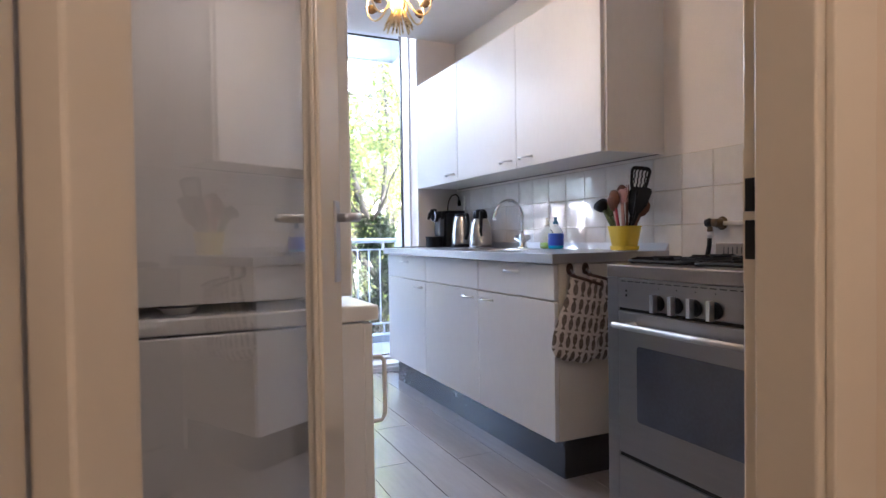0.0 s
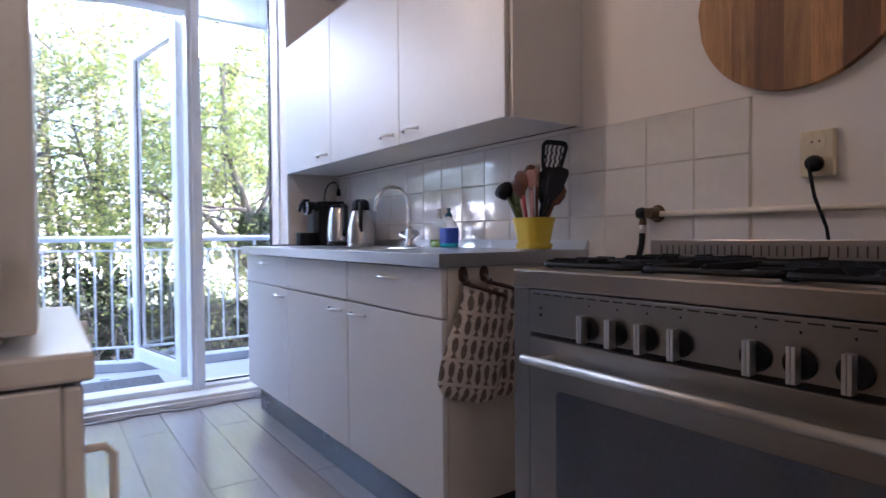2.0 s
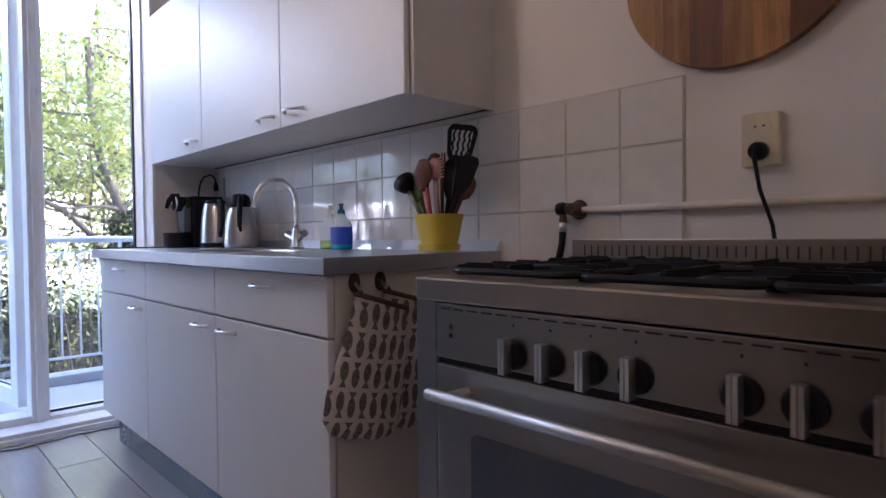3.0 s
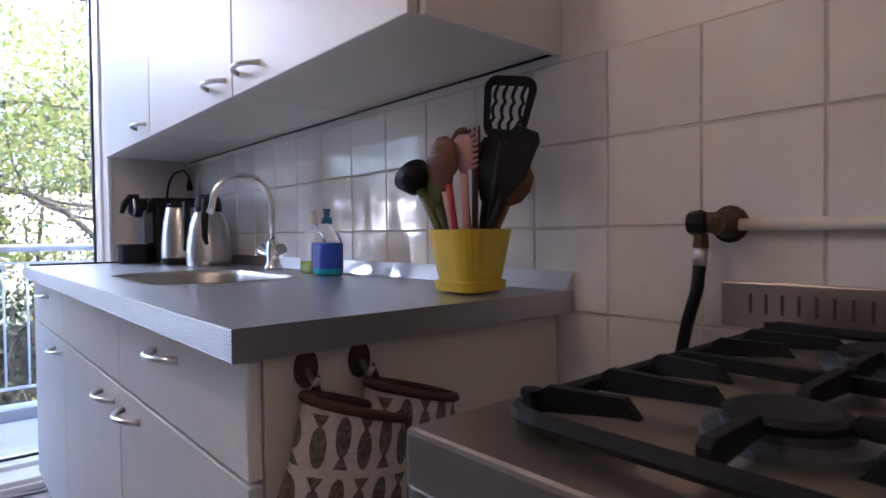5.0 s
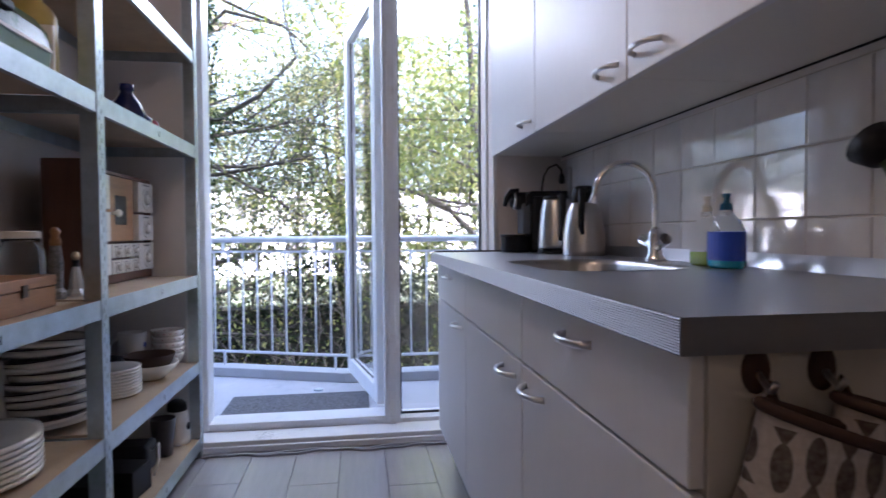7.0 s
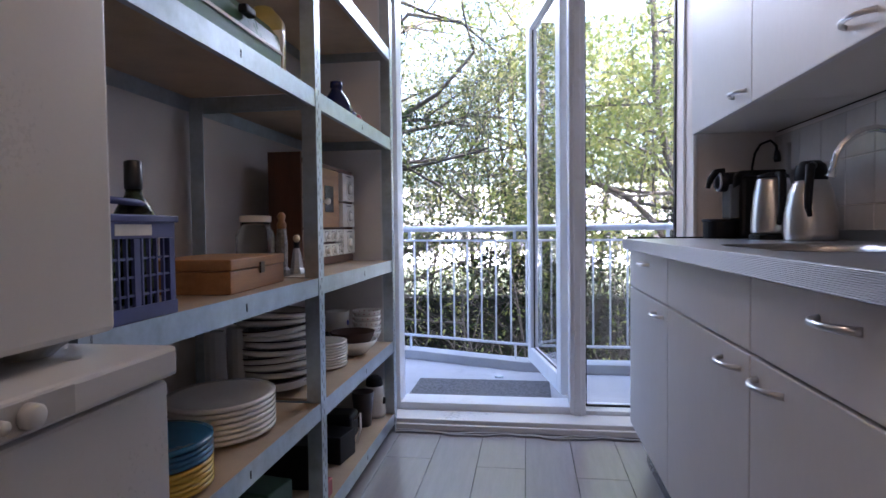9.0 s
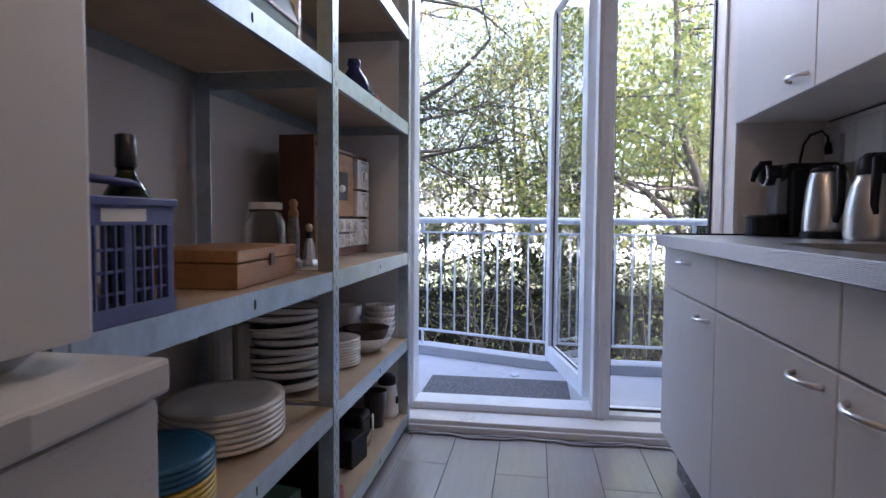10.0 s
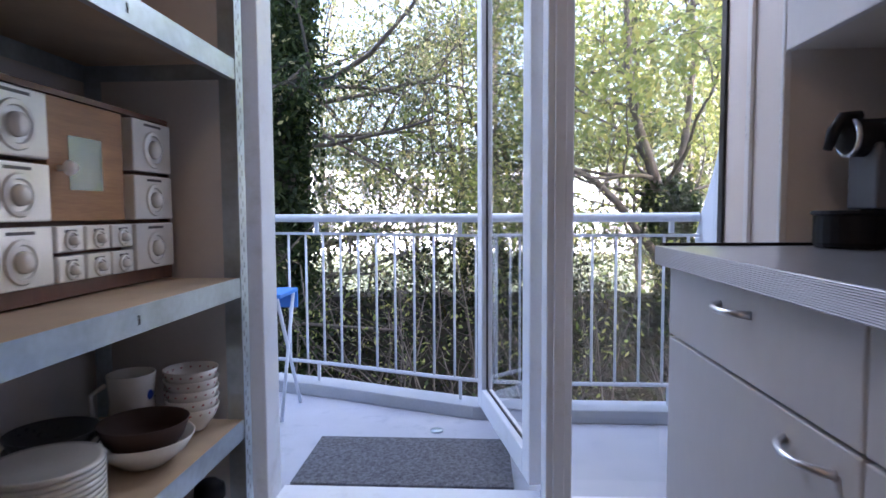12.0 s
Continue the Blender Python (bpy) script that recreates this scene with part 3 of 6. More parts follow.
# ---- stove ----
stove = thing("range_cooker", (1.56, 1.0, 0), "wide stainless steel range cooker with five gas burners and one oven", "cooker")
Y0, Y1, SF = 0.560, 1.460, 1.296
PA, PB = 0.648, 1.408
part("body", boxes((SF + 0.018, 1.86, Y0, Y1, 0.10, 0.832)), M_STOVE, stove, bevel=0.002)
part("side_post", boxes((SF, SF + 0.0175, PB + 0.002, Y1, 0.09, 0.832)), M_STOVE, stove, bevel=0.002)
part("side_post", boxes((SF, SF + 0.0175, Y0, PA - 0.002, 0.09, 0.832)), M_STOVE, stove, bevel=0.002)
cp = part("control_panel", boxes((SF - 0.001, SF + 0.0175, PA, PB, 0.737, 0.830)), M_STOVE, stove, bevel=0.002)
for k in range(24):
    part("vent_slot", boxes((SF - 0.0018, SF - 0.0012, PA + 0.012 + k * 0.031, PA + 0.034 + k * 0.031, 0.8205, 0.8230)), M_DARK, cp)
rot = Matrix.Rotation(radians(-90), 3, "Y")
part("pilot_lamp", lathe(bmesh.new(), (SF - 0.001, 1.372, 0.792), [(0.004, 0), (0.003, 0.002)], 8, m=rot), M_VENT, cp, "small dark pilot lamp")
part("pilot_lamp", lathe(bmesh.new(), (SF - 0.001, 1.372, 0.777), [(0.004, 0), (0.003, 0.002)], 8, m=rot), M_BLACK, cp)
for ky in (1.236, 1.168, 1.102, 1.036, 0.909, 0.846, 0.777):
    kn = part("knob", lathe(bmesh.new(), (SF - 0.0015, ky, 0.764), [(0.0232, 0), (0.0232, 0.003), (0.022, 0.004), (0.0205, 0.011), (0.018, 0.012)], 24, m=rot), M_BLACK, stove, "black knob with a steel grip")
    part("grip", boxes((SF - 0.032, SF - 0.0138, ky - 0.0060, ky - 0.0006, 0.738, 0.791), (SF - 0.032, SF - 0.0138, ky + 0.0006, ky + 0.0060, 0.738, 0.791), (SF - 0.026, SF - 0.0138, ky - 0.0006, ky + 0.0006, 0.740, 0.789)), M_SATIN, kn, "grooved steel grip")
    part("mark", boxes((SF - 0.0018, SF - 0.0012, ky - 0.0015, ky + 0.0015, 0.806, 0.810)), M_DARK, cp)
part("gap", boxes((SF + 0.005, SF + 0.0175, PA, PB, 0.7265, 0.7365)), M_DARK, stove, "dark gap over the oven door")
od = part("oven_door", boxes((SF - 0.001, SF + 0.0175, PA, PB, 0.270, 0.726)), M_STOVE, stove, bevel=0.003)
part("window", prism(bmesh.new(), rounded(1.015, 0.504, 0.62, 0.236, 0.012, 4), "x", SF - 0.004, SF - 0.0012), M_DARKGLASS, od, "dark oven window with a black border")
part("handle", tube(bmesh.new(), [(1.243, 0.64, 0.688), (1.243, 1.374, 0.688)], 0.010, 16), M_BAR, od, "long steel bar handle", smooth=True)
for hy in (0.69, 1.335):
    part("handle_post", tube(bmesh.new(), [(SF + 0.001, hy, 0.688), (1.241, hy, 0.688)], 0.009, 8), M_SATIN, od)
part("gap", boxes((SF + 0.005, SF + 0.0175, PA, PB, 0.2565, 0.2695)), M_DARK, stove)
part("drawer", boxes((SF - 0.001, SF + 0.0175, PA, PB, 0.105, 0.256)), M_STOVE, stove, bevel=0.003)
for fx, fy in ((1.34, 0.63), (1.34, 1.42), (1.80, 0.63), (1.80, 1.42)):
    part("foot", lathe(bmesh.new(), (fx, fy, 0), [(0.025, 0), (0.02, 0.01), (0.018, 0.10)], 12), M_BLACK, stove)
part("hob", boxes((SF - 0.003, 1.86, Y0, Y1, 0.8325, 0.8735)), M_STOVETOP, stove, "steel hob plate", bevel=0.004)
bk = part("back_panel", boxes((1.848, 1.862, Y0, 1.500, 0.8735, 0.933)), M_STOVETOP, stove, bevel=0.002)
for k in range(46):
    part("slot", boxes((1.8472, 1.8478, 1.461 - k * 0.0185, 1.4645 - k * 0.0185, 0.894, 0.919)), M_VENT, bk)
for bx, by, r in ((1.445, 1.285, 0.036), (1.70, 1.285, 0.042), (1.57, 1.025, 0.058), (1.445, 0.765, 0.042), (1.70, 0.765, 0.036)):
    b = part("burner", lathe(bmesh.new(), (bx, by, 0.872), [(r * 1.35, 0), (r * 1.3, 0.006), (r, 0.009), (r, 0.014)], 28), M_DARKGREY, stove, "round gas burner", smooth=False)
    part("burner_cap", lathe(bmesh.new(), (bx, by, 0.8865), [(r * 0.96, 0), (r * 0.98, 0.004), (r * 0.8, 0.007)], 28), M_IRON, b, "black burner cap", smooth=False)


def finger(bm, a, b, w=0.0075, z0=0.879, z1=0.897):
    """A flat upright pan rest from the frame at a to its slanted end at b."""
    a, b = Vector(a), Vector(b)
    d = (b - a).normalized()
    a = a + d * 0.006
    s = Vector((-d.y, d.x, 0)) * w / 2
    n = (b - a).length
    side = [(0, z0), (0, z1 - 0.004), (0.006, z1), (n - 0.010, z1), (n, z1 - 0.012), (n - 0.012, z0 + 0.006)]
    lo, hi = [[bm.verts.new((a.x + d.x * u + k * s.x, a.y + d.y * u + k * s.y, z)) for u, z in side] for k in (-1, 1)]
    bm.faces.new(lo)
    bm.faces.new(hi[::-1])
    ring_faces(bm, [hi, lo])


def grate(y0, y1, xc):
    x0, x1 = 1.338, 1.815
    bm = bmesh.new()
    xm, ym = (x0 + x1) / 2, (y0 + y1) / 2
    loop = [(x, y, 0.884) for x, y in rounded(xm, ym, x1 - x0, y1 - y0, 0.03, 4)]
    tube(bm, loop + loop[:1], 0.0075, 8, flat=0.8)
    if len(xc) > 1:
        box(bm, xm - 0.005, xm + 0.005, y0, y1, 0.878, 0.890)
    for cx in xc:
        hx = (x1 - x0) / 4 if len(xc) > 1 else (x1 - x0) / 2
        for u, v, far in ((0, 1, y1 - ym), (0, -1, y1 - ym), (1, 0, x1 - cx if cx > xm or len(xc) == 1 else xm - cx), (-1, 0, cx - x0 if cx < xm or len(xc) == 1 else cx - xm)):
            finger(bm, (cx + u * far, ym + v * far, 0), (cx + u * 0.030, ym + v * 0.030, 0))
        for u in (-1, 1):
            for v in (-1, 1):
                ox = cx + u * min(hx - 0.03, 0.075)
                finger(bm, (ox, ym + v * (y1 - ym), 0), (cx + u * 0.062, ym + v * 0.055, 0), 0.008)
    for fx in (x0 + 0.03, x1 - 0.03):
        for fy in (y0, y1):
            tube(bm, [(fx, fy, 0.8745), (fx, fy, 0.893)], 0.008, 6)
    return part("grate", bm, M_IRON, stove, "black cast-iron pan grate")


grate(1.160, 1.416, (1.445, 1.70))
grate(0.900, 1.150, (1.57,))
grate(0.638, 0.890, (1.445, 1.70))

# ---- gas valve, pipe, socket ----
gas = thing("gas_pipe", (1.87, 1.0, 1.0), "cream-painted gas pipe with an old brass valve and black hose", "pipe")
part("pipe", tube(bmesh.new(), [(1.884, 0.53, 1.004), (1.884, 1.50, 1.007)], 0.0085, 10), M_PIPE, gas, smooth=True)
rotx = Matrix.Rotation(radians(-90), 3, "Y")
part("flange", lathe(bmesh.new(), (1.899, 1.508, 1.008), [(0.026, 0), (0.026, 0.006), (0.020, 0.012), (0.014, 0.05)], 16, m=rotx), M_BRASS, gas, "old brass wall flange", smooth=False)
part("valve", lathe(bmesh.new(), (1.860, 1.512, 1.008), [(0.013, -0.012), (0.016, 0), (0.016, 0.008), (0.012, 0.016)], 10), M_BRASS, gas, "brass valve body")
part("valve_knob", tube(bmesh.new(), [(1.855, 1.522, 1.010), (1.855, 1.530, 1.010), (1.855, 1.545, 1.010)], [0.014, 0.018, 0.016], 8), M_BLACK, gas, "black valve knob")
part("coupling", tube(bmesh.new(), [(1.855, 1.530, 0.995), (1.855, 1.530, 0.976)], [0.010, 0.012], 6), M_BRASS, gas, "brass coupling")
part("ferrule", tube(bmesh.new(), [(1.855, 1.530, 0.976), (1.855, 1.532, 0.952)], 0.010, 10), M_SATIN, gas, "silver hose ferrule", smooth=True)
part("hose", tube(bmesh.new(), [(1.855, 1.532, 0.953), (1.857, 1.536, 0.92), (1.862, 1.553, 0.869), (1.872, 1.568, 0.82), (1.876, 1.56, 0.6)], 0.0088, 10), M_BLACK, gas, "black rubber gas hose", smooth=True)

so = thing("wall_socket", (1.895, 1.078, 1.13), "yellowed double wall socket with one plug in", "socket")
part("plate", boxes((1.880, 1.8995, 1.042, 1.114, 1.078, 1.186)), M_SOCKET, so, bevel=0.004)
for z in (1.158, 1.108):
    s = part("outlet", lathe(bmesh.new(), (1.8798, 1.078, z), [(0.021, 0), (0.021, 0.002), (0.017, 0.0025)], 20, m=rotx), M_SOCKET, so, "round outlet")
    for dy in (-0.008, 0.008):
        part("pin_hole", boxes((1.8758, 1.8768, 1.078 + dy - 0.002, 1.078 + dy + 0.002, z - 0.002, z + 0.002)), M_DARK, s)
plug = thing("power_plug", (1.86, 1.078, 1.108), "black power plug with its cable, in the wall socket", "plug")
part("body", lathe(bmesh.new(), (1.8765, 1.078, 1.108), [(0.019, 0), (0.018, 0.014), (0.011, 0.03)], 14, m=rotx), M_BLACK, plug, smooth=True)
part("cable", tube(bmesh.new(), [(1.85, 1.078, 1.106), (1.845, 1.077, 1.09), (1.855, 1.070, 1.03), (1.872, 1.052, 0.96), (1.878, 1.046, 0.90), (1.878, 1.046, 0.7)], 0.0042, 8), M_BLACK, plug, "black cable", smooth=True)

so2 = thing("wall_socket", (1.895, 3.64, 1.2), "grey double wall socket behind the coffee machine", "socket")
part("plate", boxes((1.879, 1.8995, 3.625, 3.695, 1.14, 1.255)), M_GREYPLASTIC, so2, bevel=0.004)

# ---- round board on the wall ----
cb = thing("round_cutting_board", (1.885, 1.125, 1.53), "round acacia cutting board of joined staves hung on the wall", "cutting board")
R, CYB, CZB = 0.242, 1.128, 1.532
edges = [-R, -0.175, -0.105, -0.04, 0.02, 0.09, 0.15, R]
for k in range(len(edges) - 1):
    a, b = edges[k], edges[k + 1]
    pts = [(CYB + a + (b - a) * u / 8, CZB + math.sqrt(max(0, R * R - (a + (b - a) * u / 8) ** 2))) for u in range(9)]
    low = [(y, 2 * CZB - z) for y, z in pts[::-1]]
    outline = [p for i, p in enumerate(pts + low) if i == 0 or (Vector(p) - Vector((pts + low)[i - 1])).length > 1e-4]
    if (Vector(outline[0]) - Vector(outline[-1])).length < 1e-4:
        outline.pop()
    part("stave", prism(bmesh.new(), outline, "x", 1.876, 1.898), (M_ACACIA, M_WALNUT, M_ACACIA, M_HONEYSTAVE, M_WALNUT, M_ACACIA, M_HONEYSTAVE)[k], cb)

# ---- oven mitts ----
def fish_material():
    m, n, l, b = nodes_of("fish_print_cloth")
    tc = n.new("ShaderNodeTexCoord")
    sp = n.new("ShaderNodeSeparateXYZ")
    l.new(tc.outputs["Object"], sp.inputs[0])
    F = lambda op, a, c=0.0: mathn(n, l, op, a, c)  # noqa: E731
    x, z = F("ADD", sp.outputs[0], 0.5), F("ADD", sp.outputs[2], 0.5)
    u0 = F("MULTIPLY", x, 1 / 0.026)
    col = F("FLOOR", u0)
    odd = F("MODULO", col, 2.0)
    v0 = F("ADD", F("MULTIPLY", z, 1 / 0.067), F("MULTIPLY", odd, 0.0))
    v = F("FRACT", v0)
    flip = F("ABSOLUTE", F("SUBTRACT", v, odd))
    u = F("ABSOLUTE", F("SUBTRACT", F("FRACT", u0), 0.5))
    dv = F("SUBTRACT", flip, 0.60)
    r2 = F("ADD", F("POWER", F("MULTIPLY", u, 1 / 0.33), 2.0), F("POWER", F("MULTIPLY", F("ABSOLUTE", dv), 1 / 0.33), 2.0))
    bodyf = F("LESS_THAN", r2, 1.0)
    tail = F("MULTIPLY", F("LESS_THAN", u, F("ADD", F("MULTIPLY", F("SUBTRACT", 0.30, flip), 1.3), 0.04)), F("MULTIPLY", F("LESS_THAN", flip, 0.32), F("GREATER_THAN", flip, 0.07)))
    mask = F("MAXIMUM", bodyf, tail)
    g = noise_node(n, l, tc.outputs["Object"], 150, 3)
    dark = ramp(n, l, g, [(0.3, (0.07, 0.05, 0.045)), (0.7, (0.20, 0.17, 0.15))])
    light = ramp(n, l, g, [(0.3, (0.50, 0.44, 0.40)), (0.7, (0.62, 0.56, 0.52))])
    l.new(mixc(n, l, mask, light, dark), b.inputs["Base Color"])
    b.inputs["Roughness"].default_value = 0.9
    bump(n, l, b, g, 0.3, 0.002)
    return m


M_FISH = fish_material()


def mitt(x, y, z, lean, turn):
    t = thing("oven_mitt", (x, y, z), "quilted oven mitt with a brown fish print, hung on a hook", "oven mitt", "oven mitts on the cabinet side")
    bm = bmesh.new()
    rings = []
    for k, (hw, hd, dx, dz) in enumerate(((0.062, 0.026, 0.0, -0.030), (0.072, 0.028, 0.0, -0.10), (0.086, 0.026, -0.004, -0.18), (0.092, 0.024, -0.008, -0.25), (0.090, 0.022, -0.008, -0.30), (0.074, 0.016, -0.004, -0.330), (0.035, 0.006, 0.0, -0.345))):
        ring = []
        for s in range(28):
            a = 2 * math.pi * s / 28
            w = 1 + 0.05 * math.sin(3 * a + k)
            ring.append(bm.verts.new((x + dx + hw * math.cos(a) * w, y + hd * math.sin(a) * w - 0.004 * math.sin(k * 1.7), z + dz + (-0.010 * math.cos(a) if k == 0 else 0.006 * math.sin(2 * a + k)))))
        rings.append(ring)
    ring_faces(bm, rings[::-1])
    bm.faces.new(rings[-1])
    bmesh.ops.recalc_face_normals(bm, faces=bm.faces)
    part("cloth", bm, M_FISH, t, smooth=True)
    pts = []
    for s in range(25):
        a = 2 * math.pi * s / 24
        pts.append((x + 0.064 * math.cos(a), y + 0.028 * math.sin(a), z - 0.030 - 0.010 * math.cos(a)))
    part("hem", tube(bmesh.new(), pts, 0.006, 8), M_BROWN, t, "brown bound hem", smooth=True)
    part("loop", tube(bmesh.new(), [(x - 0.05, y + 0.012, z - 0.028), (x - 0.045, y + 0.03, z - 0.005), (x - 0.038, y + 0.012, z - 0.03)], 0.004, 6), M_BROWN, t, "brown hanging loop", smooth=True)
    t.rotation_euler = (0, radians(lean), radians(turn))
    return t


mitt(1.440, 1.742, 0.826, 9, -16)
mitt(1.530, 1.752, 0.828, 7, -12)
for hx in (1.400, 1.476):
    hook = thing("adhesive_hook", (hx, 1.79, 0.84), "dark round adhesive hook on the cabinet side", "hook", "hooks on the cabinet side")
    roty = Matrix.Rotation(radians(90), 3, "X")
    part("plate", lathe(bmesh.new(), (hx, 1.7995, 0.838), [(0.016, 0), (0.016, 0.003), (0.012, 0.007)], 16, sy=1.5, m=roty), M_BROWN, hook)
    part("peg", tube(bmesh.new(), [(hx, 1.794, 0.836), (hx, 1.775, 0.822), (hx, 1.768, 0.832)], 0.004, 8), M_SATIN, hook, "metal peg", smooth=True)

# ---- things on the worktop ----
def kettle_profile(r, h):
    return [(r, 0), (r * 1.0, 0.012), (r * 0.98, h * 0.3), (r * 0.86, h * 0.75), (r * 0.74, h * 0.96), (r * 0.7, h)]


k1 = thing("electric_kettle", (1.745, 3.40, 0.9), "brushed steel electric kettle with a black base and handle", "kettle")
part("base", lathe(bmesh.new(), (1.745, 3.40, 0.9005), [(0.072, 0), (0.072, 0.015), (0.066, 0.02)], 28), M_BLACK, k1, "black base", smooth=False)
part("body", lathe(bmesh.new(), (1.745, 3.40, 0.921), kettle_profile(0.068, 0.185), 32), M_STEEL, k1, smooth=True)
part("lid", lathe(bmesh.new(), (1.745, 3.40, 1.106), [(0.050, 0), (0.046, 0.012), (0.02, 0.020)], 24), M_BLACK, k1, "black lid", smooth=True)
part("handle", tube(bmesh.new(), [(1.745, 3.36, 1.115), (1.74, 3.315, 1.112), (1.735, 3.298, 1.07), (1.735, 3.30, 0.99), (1.74, 3.335, 0.955)], [0.012, 0.013, 0.012, 0.011, 0.009], 10), M_BLACK, k1, "black handle", smooth=True)
part("spout", tube(bmesh.new(), [(1.745, 3.45, 1.06), (1.745, 3.475, 1.10)], [0.02, 0.010], 10), M_STEEL, k1, smooth=True)

k2 = thing("thermos_jug", (1.775, 3.20, 0.9), "brushed steel vacuum jug with a black lid and handle", "vacuum jug")
part("body", lathe(bmesh.new(), (1.775, 3.20, 0.9005), [(0.070, 0), (0.073, 0.02), (0.071, 0.08), (0.060, 0.145), (0.046, 0.178), (0.043, 0.182)], 32), M_STEEL, k2, smooth=True)
part("lid", lathe(bmesh.new(), (1.775, 3.20, 1.083), [(0.044, 0), (0.045, 0.02), (0.040, 0.045), (0.026, 0.058)], 24), M_BLACK, k2, "black lid", smooth=True)
part("handle", tube(bmesh.new(), [(1.765, 3.165, 1.125), (1.745, 3.135, 1.12), (1.735, 3.122, 1.06), (1.735, 3.126, 1.00), (1.745, 3.135, 0.975)], [0.012, 0.013, 0.012, 0.010, 0.007], 10), M_BLACK, k2, "black handle", smooth=True)

cm = thing("coffee_machine", (1.72, 3.62, 0.9), "compact black capsule coffee machine with a round drip tray", "coffee machine")
part("body", boxes((1.70, 1.86, 3.555, 3.685, 0.901, 1.130)), M_BLACK, cm, bevel=0.012)
part("head", prism(bmesh.new(), [(1.675, 1.085), (1.680, 1.135), (1.70, 1.150), (1.855, 1.152), (1.855, 1.125), (1.70, 1.10)], "y", 3.568, 3.672), M_BLACK, cm, bevel=0.005)
part("front", boxes((1.665, 1.6995, 3.575, 3.665, 0.975, 1.10)), M_PANELGREY, cm, "grey front panel", bevel=0.005)
part("nose", tube(bmesh.new(), [(1.72, 3.62, 1.112), (1.64, 3.62, 1.112), (1.625, 3.62, 1.112)], [0.038, 0.036, 0.024], 20), M_BLACK, cm, "round black brewing head", smooth=True)
part("ring", tube(bmesh.new(), [(1.638, 3.62 + 0.034 * math.cos(q * math.pi / 12), 1.112 + 0.034 * math.sin(q * math.pi / 12)) for q in range(25)], 0.0055, 8), M_CHROME, cm, "chrome ring", smooth=True)
part("lever", tube(bmesh.new(), [(1.66, 3.62, 1.155), (1.628, 3.62, 1.150), (1.610, 3.62, 1.125), (1.600, 3.62, 1.090)], [0.010, 0.014, 0.012, 0.008], 10), M_BLACK, cm, "black lever", smooth=True)
part("drip_tray", lathe(bmesh.new(), (1.645, 3.62, 0.901), [(0.056, 0), (0.060, 0.01), (0.060, 0.062), (0.066, 0.066), (0.064, 0.072)], 24), M_BLACK, cm, "round black drip tray", smooth=False)
part("cable", tube(bmesh.new(), [(1.79, 3.69, 1.12), (1.785, 3.70, 1.17), (1.795, 3.70, 1.225), (1.815, 3.70, 1.26), (1.848, 3.69, 1.273), (1.866, 3.682, 1.25), (1.867, 3.68, 1.225)], 0.0045, 8), M_BLACK, cm, "black cable", smooth=True)
part("plug", tube(bmesh.new(), [(1.867, 3.68, 1.232), (1.868, 3.68, 1.205), (1.870, 3.68, 1.190)], [0.008, 0.013, 0.012], 10), M_BLACK, cm, "black plug", smooth=True)


def soap(x, y, liquid, label, name, light=None, tag=None, cap=None, w=1.3):
    s = thing("soap_bottle", (x, y, 0.9), label, "bottle", "washing-up bottles by the sink")
    shell = [(0.030, 0), (0.034, 0.006), (0.034, 0.080), (0.026, 0.100), (0.012, 0.118), (0.011, 0.126)]
    part("bottle", lathe(bmesh.new(), (x, y, 0.901), shell, 24, sx=0.85, sy=w), M_THIN, s, "clear plastic bottle", smooth=True)
    part("liquid", lathe(bmesh.new(), (x, y, 0.903), [(0.028, 0), (0.0315, 0.005), (0.0315, 0.050 if light else 0.030)], 24, sx=0.85, sy=w), liquid, s, name, smooth=True)
    if tag:
        part("label", lathe(bmesh.new(), (x, y, 0.918), [(0.0344, 0), (0.0344, 0.062)], 24, sx=0.85, sy=w), tag, s, "dark blue printed label")
    part("cap", lathe(bmesh.new(), (x, y, 1.027), [(0.014, 0), (0.012, 0.014), (0.007, 0.016), (0.007, 0.026), (0.010, 0.036)], 16), cap or M_PORCELAIN, s, "bottle cap", smooth=False)


soap(1.79, 2.425, M_SOAPLIGHT, "clear bottle of blue washing-up liquid with a teal cap", "aqua liquid", True, M_LABEL, M_TEAL, 1.6)
soap(1.81, 2.53, M_SOAPGREEN, "clear bottle of green soap with a white cap", "green liquid", w=1.5)

pot = thing("utensil_pot", (1.735, 1.885, 0.9), "yellow flared plant pot with a saucer, full of kitchen utensils", "pot")
PX, PY = 1.745, 1.872
bm = bmesh.new()
rings = [[bm.verts.new((x, y, z)) for x, y in rounded(PX, PY, w, w, w * 0.28, 4)] for w, z in ((0.088, 0.903), (0.098, 0.905), (0.103, 0.920), (0.097, 0.922), (0.092, 0.912))]
ring_faces(bm, rings)
bm.faces.new(rings[0][::-1])
bm.faces.new(rings[-1])
bmesh.ops.recalc_face_normals(bm, faces=bm.faces)
part("saucer", bm, M_YELLOW, pot, "yellow saucer")
bm = bmesh.new()
rings = [[bm.verts.new((x, y, z)) for x, y in rounded(PX, PY, w, w, w * 0.3, 5)] for w, z in ((0.080, 0.911), (0.087, 0.913), (0.118, 0.998), (0.122, 1.006), (0.116, 1.006), (0.111, 0.996), (0.085, 0.94))]
ring_faces(bm, rings)
bm.faces.new(rings[0][::-1])
bm.faces.new(rings[-1])
bmesh.ops.recalc_face_normals(bm, faces=bm.faces)
part("pot", bm, M_YELLOW, pot, "yellow flared pot")


